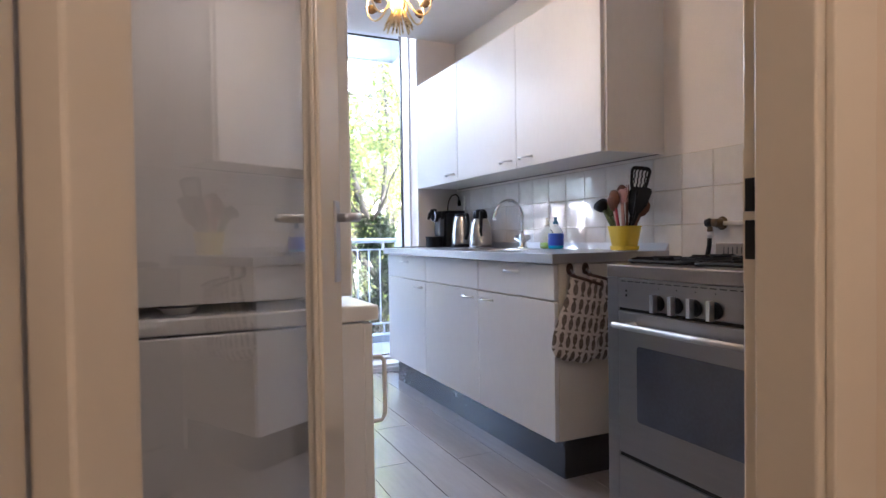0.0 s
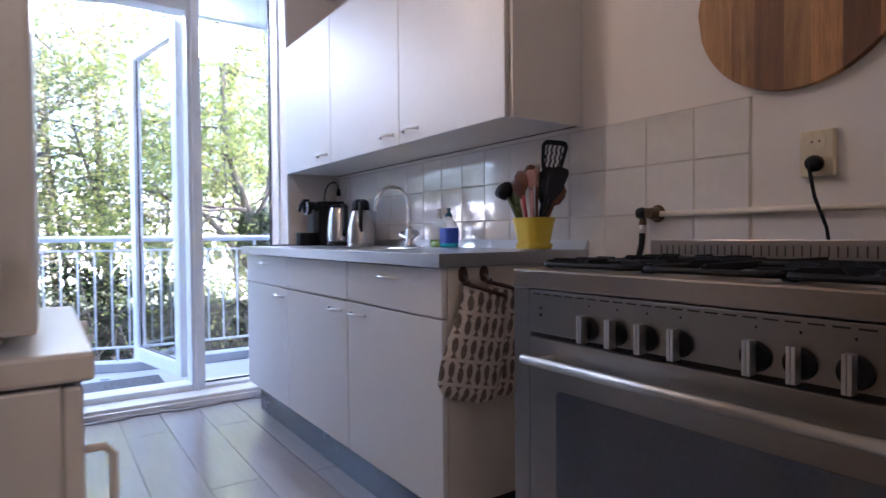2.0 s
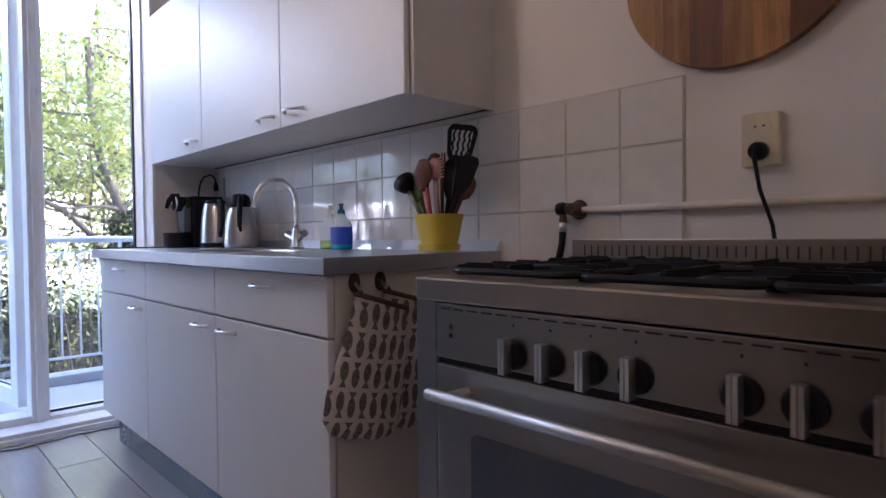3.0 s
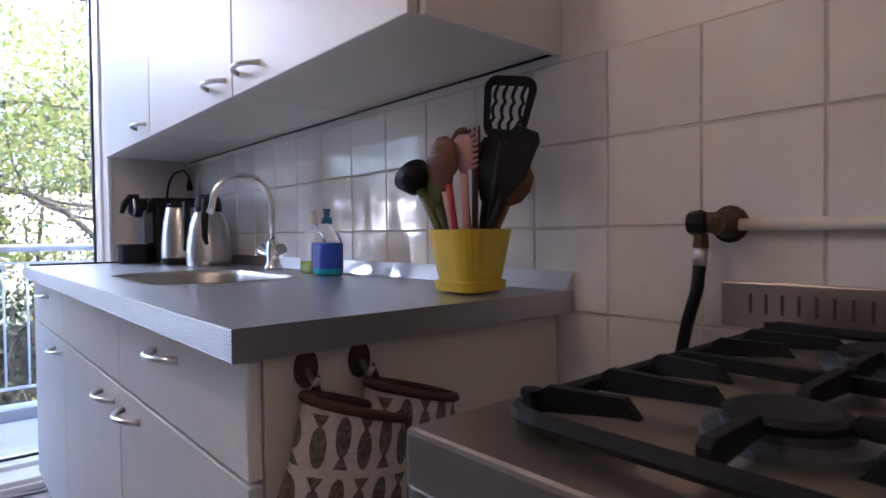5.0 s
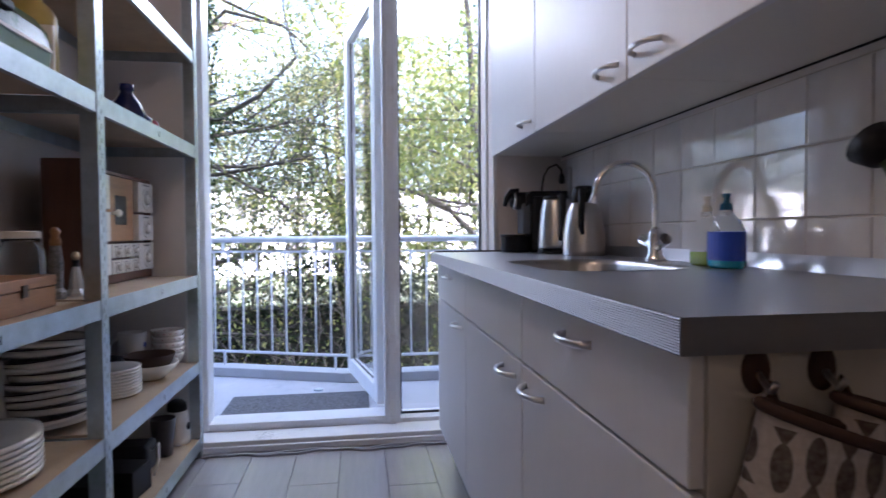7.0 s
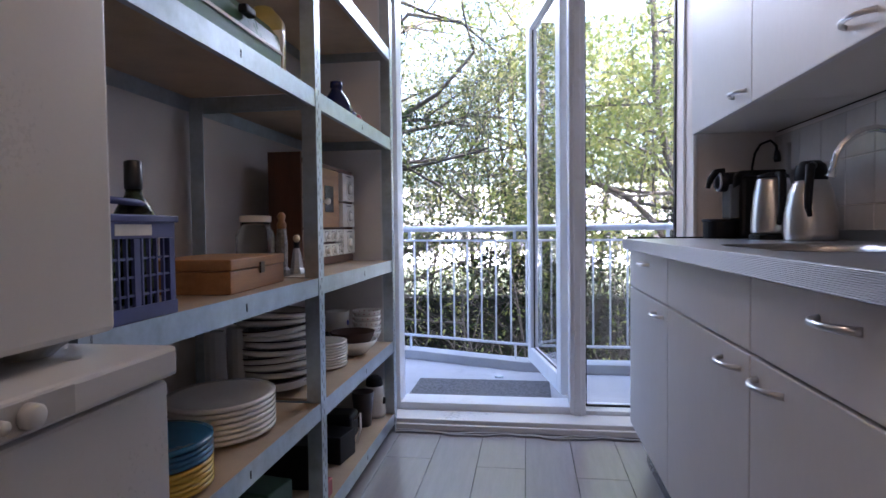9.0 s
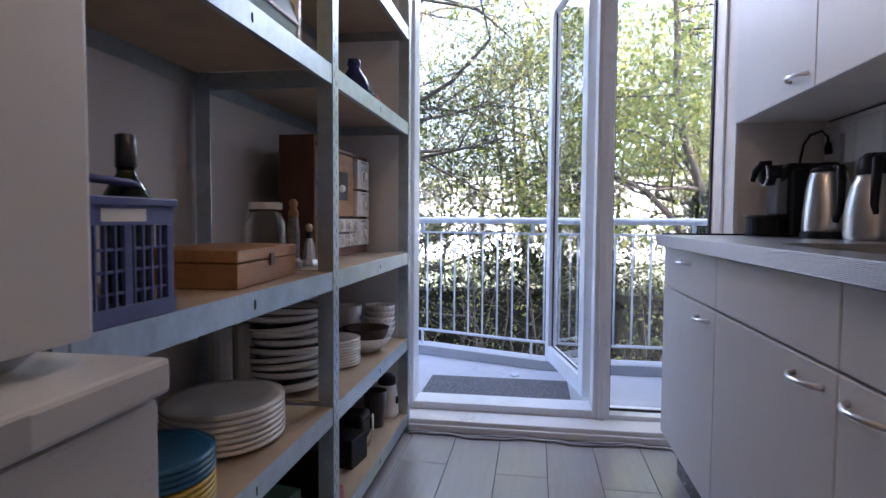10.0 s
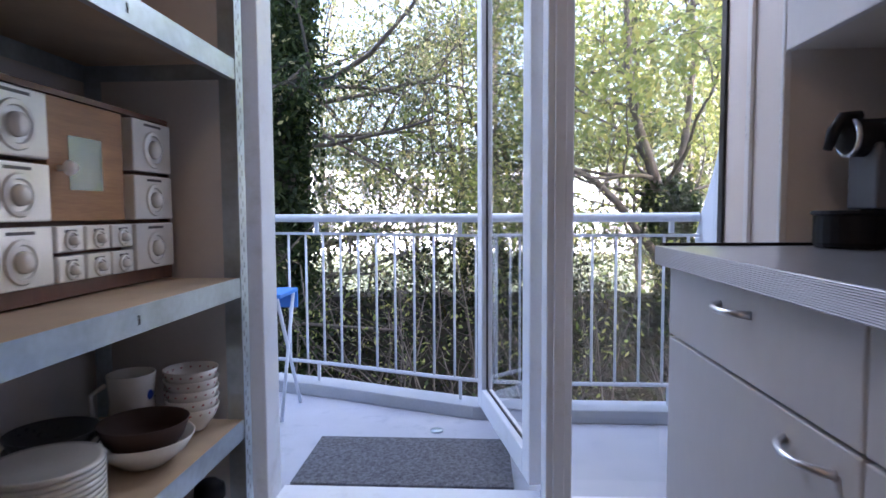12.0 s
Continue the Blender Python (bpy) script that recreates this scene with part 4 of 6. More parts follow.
def utensil(name, label, foot, head, r, stick, kind, material, turn=0.0):
    """A stick out of the pot with a head of its own: spoon, turner, whisk, ladle or claw."""
    t = thing(name, foot, label, "kitchen utensil", "utensils in the yellow pot")
    f, h = Vector(foot), Vector(head)
    part("handle", tube(bmesh.new(), [f, f.lerp(h, 0.5), h], [r, r * 0.9, r], 8), stick, t, smooth=True)
    d = (h - f).normalized()
    side = Vector((0.0, 1.0, 0.0)) * math.cos(radians(turn)) + Vector((1.0, 0.0, 0.0)) * math.sin(radians(turn))
    side = (side - d * side.dot(d)).normalized()
    nor = d.cross(side)
    m = Matrix((side, nor, d)).transposed()
    bm = bmesh.new()
    if kind == "spoon":
        lathe(bm, h + d * 0.000, [(0.006, 0), (0.020, 0.012), (0.027, 0.035), (0.024, 0.058), (0.010, 0.072)], 16, sy=0.3, m=m)
        part("bowl", bm, material, t, smooth=True)
    elif kind == "turner":
        w = 0.046
        outer_, inner_ = rounded(0, 0.052, 2 * w, 0.104, 0.022, 4), rounded(0, 0.053, 2 * w - 0.026, 0.070, 0.006, 4)
        taper = lambda q: (q[0] * (0.72 + 0.28 * min(1, max(0, q[1] / 0.06))), q[1])  # noqa: E731
        loops = [[bm.verts.new((taper(q)[0], dy, q[1])) for q in lp] for lp, dy in ((outer_, -0.0015), (outer_, 0.0015), (inner_, 0.0015), (inner_, -0.0015))]
        ring_faces(bm, loops + [loops[0]])
        for k in range(4):
            cx = -0.024 + k * 0.016
            prev = None
            for q in range(9):
                z = 0.018 + 0.07 * q / 8
                xx = cx + 0.003 * math.sin(q * 2.2)
                pair = [bm.verts.new((xx - 0.0028, -0.0015, z)), bm.verts.new((xx + 0.0028, -0.0015, z)), bm.verts.new((xx + 0.0028, 0.0015, z)), bm.verts.new((xx - 0.0028, 0.0015, z))]
                if prev:
                    for e in range(4):
                        bm.faces.new((prev[e], prev[(e + 1) % 4], pair[(e + 1) % 4], pair[e]))
                prev = pair
        bmesh.ops.transform(bm, matrix=Matrix.Translation(h) @ m.to_4x4(), verts=bm.verts)
        part("blade", bm, material, t, "slotted blade with wavy bars")
    elif kind == "blade":
        prism(bm, [(-0.010, 0), (0.010, 0), (0.025, 0.040), (0.026, 0.100), (0.018, 0.112), (-0.018, 0.112), (-0.026, 0.100), (-0.025, 0.040)], "y", -0.003, 0.003)
        bmesh.ops.transform(bm, matrix=Matrix.Translation(h) @ m.to_4x4(), verts=bm.verts)
        part("blade", bm, material, t, bevel=0.001)
    elif kind == "ladle":
        lathe(bm, h + d * 0.02, [(0.010, -0.020), (0.024, -0.013), (0.034, 0.014), (0.030, 0.014), (0.010, -0.010)], 18, m=Matrix.Rotation(radians(-50), 3, "X"))
        part("bowl", bm, material, t, smooth=True)
    elif kind == "claw":
        lathe(bm, h, [(0.005, 0), (0.014, 0.014), (0.018, 0.035), (0.017, 0.055), (0.008, 0.064)], 14, sy=0.35, m=m)
        hd = part("head", bm, material, t, "toothed head", smooth=True)
        for q in range(7):
            z = 0.008 + q * 0.009
            a, b = h + m @ Vector((-0.012, 0, z)), h + m @ Vector((-0.026, 0, z + 0.005))
            part("tooth", tube(bmesh.new(), [a, b], [0.0035, 0.002], 5), material, hd)
    elif kind == "fork":
        for q in (-1, 0, 1):
            tube(bm, [h, h + m @ Vector((q * 0.010, 0, 0.02)), h + m @ Vector((q * 0.011, 0, 0.06))], [0.004, 0.004, 0.002], 6)
        part("tines", bm, material, t, smooth=True)
    return t


Z0 = 0.95
utensil("slotted_turner", "black slotted turner with wavy bars, in the pot", (1.755, 1.850, Z0), (1.768, 1.817, 1.150), 0.006, M_BLACK, "turner", M_BLACK, -20)
utensil("spatula", "broad black spatula in the yellow pot", (1.750, 1.860, Z0), (1.758, 1.808, 1.060), 0.007, M_BLACK, "blade", M_BLACK, -20)
utensil("spatula", "dark plastic spatula in the yellow pot", (1.760, 1.868, Z0), (1.778, 1.866, 1.055), 0.007, M_BLACK, "blade", M_BLACK, -10)
utensil("spatula", "dark plastic spatula in the yellow pot", (1.765, 1.862, Z0), (1.790, 1.850, 1.050), 0.007, M_BLACK, "blade", M_DARKGREY, 15)
utensil("wooden_spoon", "wooden spoon with a red handle", (1.730, 1.880, Z0), (1.712, 1.888, 1.088), 0.006, M_RED, "spoon", M_SPOON, -15)
utensil("pasta_claw", "pale pink toothed pasta server in the pot", (1.742, 1.874, Z0), (1.730, 1.868, 1.098), 0.007, M_PINK, "claw", M_PINK, -25)
utensil("wooden_spoon", "dark wooden spoon in the pot", (1.758, 1.882, Z0), (1.770, 1.912, 1.115), 0.006, M_SPOON, "spoon", M_SPOON, -10)
utensil("wooden_fork", "dark wooden fork in the pot", (1.762, 1.876, Z0), (1.778, 1.892, 1.125), 0.006, M_SPOON, "fork", M_SPOON)
utensil("ladle", "black ladle with an olive handle", (1.728, 1.893, Z0), (1.702, 1.950, 1.075), 0.008, M_OLIVE, "ladle", M_BLACK, 10)
utensil("spoon", "olive green cooking spoon in the pot", (1.733, 1.900, Z0), (1.722, 1.928, 1.045), 0.008, M_OLIVE, "spoon", M_OLIVE, 0)
utensil("spoon", "olive green cooking spoon in the pot", (1.745, 1.898, Z0), (1.745, 1.935, 1.030), 0.008, M_OLIVE, "spoon", M_OLIVE, 20)
utensil("wooden_spoon", "long dark wooden spoon in the pot", (1.752, 1.850, Z0), (1.772, 1.812, 1.045), 0.006, M_SPOON, "spoon", M_SPOON, -30)
utensil("cooking_spoon", "dark wooden spoon with a red silicone handle", (1.732, 1.884, Z0), (1.712, 1.896, 1.070), 0.006, M_PINK, "spoon", M_SPOON, -10)

# ---- chandelier ----
ch = thing("chandelier", (0.80, 2.05, 2.37), "small gilt flower chandelier with curled arms and lit yellow shades", "ceiling lamp")
LX, LY, LZ = 0.80, 2.05, 1.80
part("stem", tube(bmesh.new(), [(LX, LY, 2.37), (LX, LY, LZ + 0.12)], 0.006, 8), M_GOLD, ch, smooth=True)
part("rose", lathe(bmesh.new(), (LX, LY, 2.33), [(0.02, 0), (0.05, 0.03), (0.055, 0.04)], 20), M_GOLD, ch, smooth=True)
m_, n_, l_, b_ = nodes_of("lit_shade")
b_.inputs["Base Color"].default_value = (0.8, 0.55, 0.15, 1)
b_.inputs["Emission Color"].default_value = (1.0, 0.55, 0.12, 1)
b_.inputs["Emission Strength"].default_value = 0.22
part("cup", lathe(bmesh.new(), (LX, LY, LZ + 0.035), [(0.028, 0), (0.030, 0.02), (0.026, 0.05), (0.040, 0.10)], 20), m_, ch, "amber glass centre", smooth=True)
bm = bmesh.new()
for k in range(22):
    a = 2 * math.pi * k / 22
    q = 0.6 + 0.4 * ((k * 7) % 5) / 5
    tube(bm, [(LX + 0.02 * math.cos(a), LY + 0.02 * math.sin(a), LZ + 0.05), (LX + 0.035 * math.cos(a) * q, LY + 0.035 * math.sin(a) * q, LZ + 0.02), (LX + 0.07 * math.cos(a) * q, LY + 0.07 * math.sin(a) * q, LZ - 0.035)], [0.004, 0.0035, 0.0035], 6)
part("tassel", bm, M_GOLD, ch, "spray of thin metal stems", smooth=True)
for k in range(6):
    a = 2 * math.pi * k / 6 + 0.35
    ca, sa = math.cos(a), math.sin(a)
    pts = [(LX + r * ca, LY + r * sa, LZ + z) for r, z in ((0.025, 0.085), (0.042, 0.060), (0.060, 0.032), (0.078, 0.014), (0.096, 0.008), (0.113, 0.016), (0.126, 0.036), (0.130, 0.062), (0.125, 0.10))]
    arm = part("arm", tube(bmesh.new(), pts, 0.0038, 8), M_GOLD, ch, "curled gilt arm", smooth=True)
    part("flower", lathe(bmesh.new(), (LX + 0.125 * ca, LY + 0.125 * sa, LZ + 0.10), [(0.012, 0), (0.020, 0.02), (0.034, 0.05), (0.036, 0.055)], 14), m_, arm, "lit flower shade", smooth=True)
    lf = bmesh.new()
    lathe(lf, (LX + 0.085 * ca, LY + 0.085 * sa, LZ + 0.045), [(0.003, 0), (0.018, 0.02), (0.015, 0.04), (0.002, 0.055)], 12, sy=0.2, m=Matrix.Rotation(a, 3, "Z") @ Matrix.Rotation(radians(70), 3, "Y"))
    part("leaf", lf, M_BRASS, arm, "dark metal leaf", smooth=True)

# ---- refrigerator on the lower appliance ----
AX0, AX1, AY0, AY1 = -0.155, 0.463, 1.345, 1.99
low = thing("dishwasher", (0.18, 1.67, 0), "white front-loading appliance with a lid and knobs, under the refrigerator", "appliance")
part("body", boxes((AX0 + 0.022, 0.425, AY0 + 0.005, AY1 - 0.005, 0.02, 0.757)), M_APPLIANCE, low, bevel=0.004)
lid = part("lid", boxes((AX0, AX1, AY0, AY1, 0.762, 0.801)), M_APPLIANCE, low, bevel=0.006)
part("inset", boxes((0.4625, 0.4642, 1.42, 1.81, 0.767, 0.797)), M_GREYPLASTIC, lid, "pale grey control strip", bevel=0.0005)
rx = Matrix.Rotation(radians(90), 3, "Y")
for y, r in ((1.752, 0.0125), (1.718, 0.007), (1.60, 0.007)):
    part("knob", lathe(bmesh.new(), (0.4642, y, 0.782), [(r, 0), (r * 0.95, 0.010), (r * 0.7, 0.012)], 18, m=rx), M_APPLIANCE, lid, "white round knob", smooth=True)
dd = part("door", boxes((0.4255, 0.450, AY0 + 0.012, AY1 - 0.004, 0.10, 0.755)), M_APPLIANCE, low, bevel=0.005)
bm = tube(bmesh.new(), [(0.450, 1.372, 0.665), (0.474, 1.372, 0.665), (0.484, 1.372, 0.652), (0.484, 1.372, 0.515), (0.474, 1.372, 0.500), (0.450, 1.372, 0.500)], 0.006, 8)
part("handle", bm, M_APPLIANCE, dd, "white bow handle", smooth=True)
part("plinth", boxes((0.40, 0.424, AY0 + 0.02, AY1 - 0.02, 0.0, 0.095)), M_GREYPLASTIC, low)

fridge = thing("refrigerator", (0.17, 1.63, 0.812), "white refrigerator standing on the lower appliance beside the shelving", "refrigerator")
FA, FB = 1.365, 1.955
part("body", boxes((-0.115, 0.350, FA, FB, 0.825, 1.69)), M_APPLIANCE, fridge, bevel=0.004)
part("door", boxes((0.357, 0.402, FA, FB, 0.825, 1.665)), M_APPLIANCE, fridge, bevel=0.008)
part("seal", boxes((0.3505, 0.3565, FA + 0.01, FB - 0.01, 0.85, 1.65)), M_GREYPLASTIC, fridge)
for fx in (0.32, 0.0):
    for fy in (FA + 0.06, FB - 0.055):
        part("foot", lathe(bmesh.new(), (fx, fy, 0.8015), [(0.030, 0), (0.036, 0.006), (0.050, 0.017)], 20), M_GREYPLASTIC, fridge, smooth=False)

# ---- metal shelving ----
SHX0, SHX1 = -0.105, 0.302
UPR = (2.03, 2.985, 3.955)
LEV = (0.085, 0.425, 0.805, 1.368, 1.775)
bm_l = 0.045
shelf = thing("metal_shelving", (0.1, 3.0, 0), "galvanised slotted-angle shelving with brown chipboard shelves, full of crockery", "shelving")


def upright(x, y, sx, sy):
    """A slotted angle post, its corner at x, y; sx, sy: the way its two wings go."""
    bm = bmesh.new()
    t = 0.002
    box(bm, min(x, x + sx * bm_l), max(x, x + sx * bm_l), min(y, y + sy * t), max(y, y + sy * t), 0.0, 2.0)
    box(bm, min(x, x + sx * t), max(x, x + sx * t), min(y + sy * t, y + sy * bm_l), max(y + sy * t, y + sy * bm_l), 0.0, 2.0)
    post = part("upright", bm, M_GALV, shelf, "slotted galvanised post")
    hb = bmesh.new()
    for k in range(48):
        z = 0.04 + k * 0.0405
        e = 0.0006
        xa, xb = x - sx * e, x
        box(hb, min(xa, xb), max(xa, xb), y + sy * 0.012 - 0.002, y + sy * 0.012 + 0.002, z, z + 0.014)
        box(hb, min(xa, xb), max(xa, xb), y + sy * 0.025 - 0.002, y + sy * 0.025 + 0.002, z + 0.02, z + 0.034)
    part("slot", hb, M_SLOT, post, "rows of slots", kind="stuff")


for yy in UPR:
    upright(SHX1, yy - 0.023, -1, 1)
    upright(SHX0, yy - 0.023, 1, 1)
for bay in range(2):
    y0, y1 = UPR[bay] + 0.0185, UPR[bay + 1] - 0.0175
    for z in LEV:
        part("beam", boxes((SHX1 - 0.0045, SHX1 - 0.0022, y0, y1, z - 0.052, z), (SHX1 - 0.018, SHX1 - 0.0046, y0, y1, z - 0.052, z - 0.050)), M_GALV, shelf, "galvanised shelf beam")
        for yc in ((y0 + y1) / 2,):
            part("slot_mark", boxes((SHX1 - 0.0022, SHX1 - 0.0016, yc - 0.004, yc + 0.002, z - 0.036, z - 0.018)), M_DARK, shelf)
        part("beam", boxes((SHX0 + 0.0022, SHX0 + 0.0045, y0, y1, z - 0.052, z)), M_GALV, shelf, "galvanised shelf beam")
        part("cross_beam", boxes((SHX0 + 0.02, SHX1 - 0.02, y1 - 0.004, y1 - 0.001, z - 0.050, z - 0.010)), M_GALV, shelf)
        part("cross_beam", boxes((SHX0 + 0.02, SHX1 - 0.02, y0 + 0.001, y0 + 0.004, z - 0.050, z - 0.010)), M_GALV, shelf)
        part("board", boxes((SHX0 + 0.006, SHX1 - 0.006, y0 + 0.005, y1 - 0.005, z - 0.009, z - 0.001)), M_BOARD, shelf, "brown chipboard shelf")


def plates(name, label, x, y, z, r, n, pitch, depth, material, sx=1.0, rim=None, wob=0.0, group=""):
    """A stack of n plates, each a thing of its own."""
    rnd = random.Random(int(1000 * (x + y)))
    for k in range(n):
        px, py = x + rnd.uniform(-wob, wob), y + rnd.uniform(-wob, wob)
        p = thing(name, (px, py, z + k * pitch), label, name, group)
        e = min(0.015, pitch * 0.62)
        prof = [(r * 0.55, 0), (r * 0.60, 0.002), (r * 0.93, depth * 0.85 - e), (r * 0.995, depth + 0.001 - e), (r, depth + 0.002), (r * 0.88, depth * 0.8 + 0.004), (r * 0.6, 0.006)]
        part("dish", lathe(bmesh.new(), (px, py, z + k * pitch), prof, 40, sx=sx), material, p, smooth=True)
        if rim:
            part("rim", tube(bmesh.new(), [(px + (r + 0.0012) * sx * math.cos(2 * math.pi * q / 36), py + (r + 0.0012) * math.sin(2 * math.pi * q / 36), z + k * pitch + depth + 0.002) for q in range(37)], 0.0016, 4), rim, p, "dark glazed rim", smooth=True)
        if wob > 0.003:
            p.rotation_euler = (radians(rnd.uniform(-4, 4)), radians(rnd.uniform(-4, 4)), 0)


L1, L2, L3, L0 = LEV[1], LEV[2], LEV[3], LEV[0]
plates("platter", "large cream oval platter in a stack", 0.125, 2.695, L1, 0.155, 7, 0.0135, 0.018, M_PORCELAIN, sx=0.88, group="stack of platters")
plates("soup_plate", "cream deep plate with a dark rim in a tilting stack", 0.095, 3.10, L1, 0.125, 11, 0.0235, 0.030, M_PORCELAIN, rim=M_RIM, wob=0.008, group="stack of deep plates")
plates("yellow_plate", "yellow glazed plate in a stack", 0.165, 2.36, L1, 0.115, 5, 0.011, 0.014, M_YPLATE, group="stack of coloured plates")
plates("teal_plate", "teal glazed plate in a stack", 0.165, 2.36, L1 + 0.056, 0.115, 4, 0.011, 0.014, M_TEAL, group="stack of coloured plates")
plates("side_plate", "small cream plate in a stack", 0.135, 3.43, L1, 0.098, 9, 0.0105, 0.012, M_PORCELAIN, group="stack of small plates")


def bowl(name, label, x, y, z, r, h, material, group="", sx=1.0):
    b = thing(name, (x, y, z), label, "bowl", group)
    prof = [(r * 0.45, 0), (r * 0.5, 0.003), (r * 0.85, h * 0.55), (r, h), (r * 0.97, h), (r * 0.80, h * 0.55), (r * 0.4, 0.008)]
    part("bowl", lathe(bmesh.new(), (x, y, z), prof, 32, sx=sx), material, b, smooth=True)
    return b


bowl("cream_bowl", "deep cream bowl with a dark bowl standing in it", 0.19, 3.655, L1, 0.104, 0.062, M_PORCELAIN)
bowl("dark_bowl", "dark brown bowl standing in the cream bowl", 0.19, 3.655, L1 + 0.014, 0.094, 0.082, M_BROWN)
bowl("dark_bowl", "dark grey bowl stacked behind", 0.02, 3.60, L1, 0.09, 0.06, M_RIM)
bowl("dark_bowl", "dark grey bowl stacked behind", 0.02, 3.60, L1 + 0.03, 0.09, 0.06, M_DARKGREY)
for k in range(5):
    b = bowl("floral_bowl", "cream bowl with a row of small pink flowers, in a stack", 0.195, 3.86, L1 + k * 0.024, 0.066, 0.062, M_PORCELAIN, "stack of floral bowls")
    bm = bmesh.new()
    for q in range(16):
        a = 2 * math.pi * (q + 0.3 * k) / 16
        lathe(bm, (0.195 + 0.0605 * math.cos(a), 3.86 + 0.0605 * math.sin(a), L1 + k * 0.024 + 0.050), [(0.003, -0.002), (0.003, 0.002)], 6)
    part("flower_print", bm, M_RED, b, "pink printed flowers", kind="stuff")
jug = thing("milk_jug", (0.075, 3.80, L1), "white jug with a blue spot", "jug")
part("body", lathe(bmesh.new(), (0.075, 3.80, L1), [(0.045, 0), (0.055, 0.04), (0.05, 0.10), (0.055, 0.16), (0.052, 0.16), (0.045, 0.10)], 24), M_PORCELAIN, jug, smooth=True)
part("handle", tube(bmesh.new(), [(0.035, 3.76, L1 + 0.14), (0.010, 3.74, L1 + 0.12), (0.012, 3.745, L1 + 0.06), (0.038, 3.765, L1 + 0.05)], 0.006, 8), M_PORCELAIN, jug, smooth=True)
part("spot", lathe(bmesh.new(), (0.127, 3.79, L1 + 0.11), [(0.012, 0), (0.010, 0.003)], 12, m=rx), M_LABEL, jug, "blue spot")
for k in range(3):
    v = thing("glass_vase", (-0.02 + 0.035 * k, 2.93 + 0.07 * k, L1), "tall ribbed grey glass behind the plates", "glass", "tall glasses")
    part("glass", lathe(bmesh.new(), (-0.02 + 0.035 * k, 2.93 + 0.07 * k, L1), [(0.03, 0), (0.032, 0.22), (0.030, 0.22), (0.028, 0.01)], 12), M_GREYPLASTIC, v)

# things on the shelf at counter height
crate = thing("plastic_crate", (0.15, 2.11, L2), "blue slatted plastic crate holding bottles", "crate")
cx0, cx1, cy0, cy1, cz0, cz1 = 0.0, 0.292, 1.97, 2.255, L2, L2 + 0.170
bm = boxes((cx0, cx1, cy0, cy1, cz0, cz0 + 0.018), (cx1 - 0.0005, cx1 + 0.003, cy0, cy1, cz0, cz0 + 0.024), (cx0, cx1, cy0, cy0 + 0.008, cz1 - 0.035, cz1), (cx0, cx1, cy1 - 0.008, cy1, cz1 - 0.035, cz1), (cx0, cx0 + 0.008, cy0 + 0.008, cy1 - 0.008, cz1 - 0.035, cz1), (cx1 - 0.008, cx1, cy0 + 0.008, cy1 - 0.008, cz1 - 0.035, cz1))
part("rim", bm, M_BLUE, crate)
bm = boxes((cx1 - 0.004, cx1 + 0.006, cy0 - 0.004, cy1 + 0.005, cz1 - 0.008, cz1 + 0.004), (cx0, cx1 - 0.004, cy1 - 0.001, cy1 + 0.005, cz1 - 0.008, cz1 + 0.004))
part("lip", bm, M_BLUE, crate, bevel=0.002)
for k in range(15):
    w = 0.015 if k in (0, 5, 9, 14) else 0.004
    y = cy0 + 0.004 + k * (cy1 - cy0 - 0.018) / 14
    part("slat", boxes((cx1 - 0.007, cx1 - 0.001, y, y + w, cz0 + 0.0185, cz1 - 0.0355)), M_BLUE, crate)
for k in range(12):
    x = cx0 + 0.004 + k * (cx1 - cx0 - 0.02) / 11
    part("slat", boxes((x, x + 0.005, cy1 - 0.007, cy1 - 0.001, cz0 + 0.0185, cz1 - 0.0355)), M_BLUE, crate)
for k in range(3):
    part("slat", boxes((cx1 - 0.006, cx1 - 0.003, cy0 + 0.01, cy1 - 0.01, cz0 + 0.04 + 0.03 * k, cz0 + 0.044 + 0.03 * k)), M_BLUE, crate)
part("handle", tube(bmesh.new(), [(0.262, 1.98, cz1 + 0.032), (0.262, 2.195, cz1 + 0.026), (0.258, 2.225, cz1 + 0.018), (0.255, 2.240, cz1 + 0.005)], [0.010, 0.010, 0.010, 0.009], 8, flat=0.6), M_BLUE, crate, "blue carrying handle", smooth=True)
part("label", boxes((cx1 - 0.0005, cx1 + 0.0005, 2.10, 2.19, cz1 - 0.030, cz1 - 0.012)), M_PORCELAIN, crate, "white paper label")


def bottle(x, y, z, h, glass, label, foil=M_FOIL, r=0.036):
    b = thing("wine_bottle", (x, y, z), label, "bottle", "bottles in the crate")
    part("glass", lathe(bmesh.new(), (x, y, z), [(r * 0.9, 0), (r, 0.006), (r, h * 0.60), (r * 0.75, h * 0.68), (0.014, h * 0.76), (0.013, h * 0.8)], 20), glass, b, smooth=True)
    part("capsule", lathe(bmesh.new(), (x, y, z + h * 0.8), [(0.015, 0), (0.0150, h * 0.03), (0.0145, h * 0.19), (0.010, h * 0.2)], 16), foil, b, "dark foil capsule", smooth=True)


bottle(0.245, 2.212, L2 + 0.02, 0.250, M_BOTTLE, "green wine bottle with a black capsule")
bottle(0.228, 2.075, L2 + 0.02, 0.215, M_BOTTLE, "dark bottle with a black cap")
bottle(0.10, 2.19, L2 + 0.02, 0.15, M_JAR, "small clear bottle in the crate", M_BLACK, 0.026)

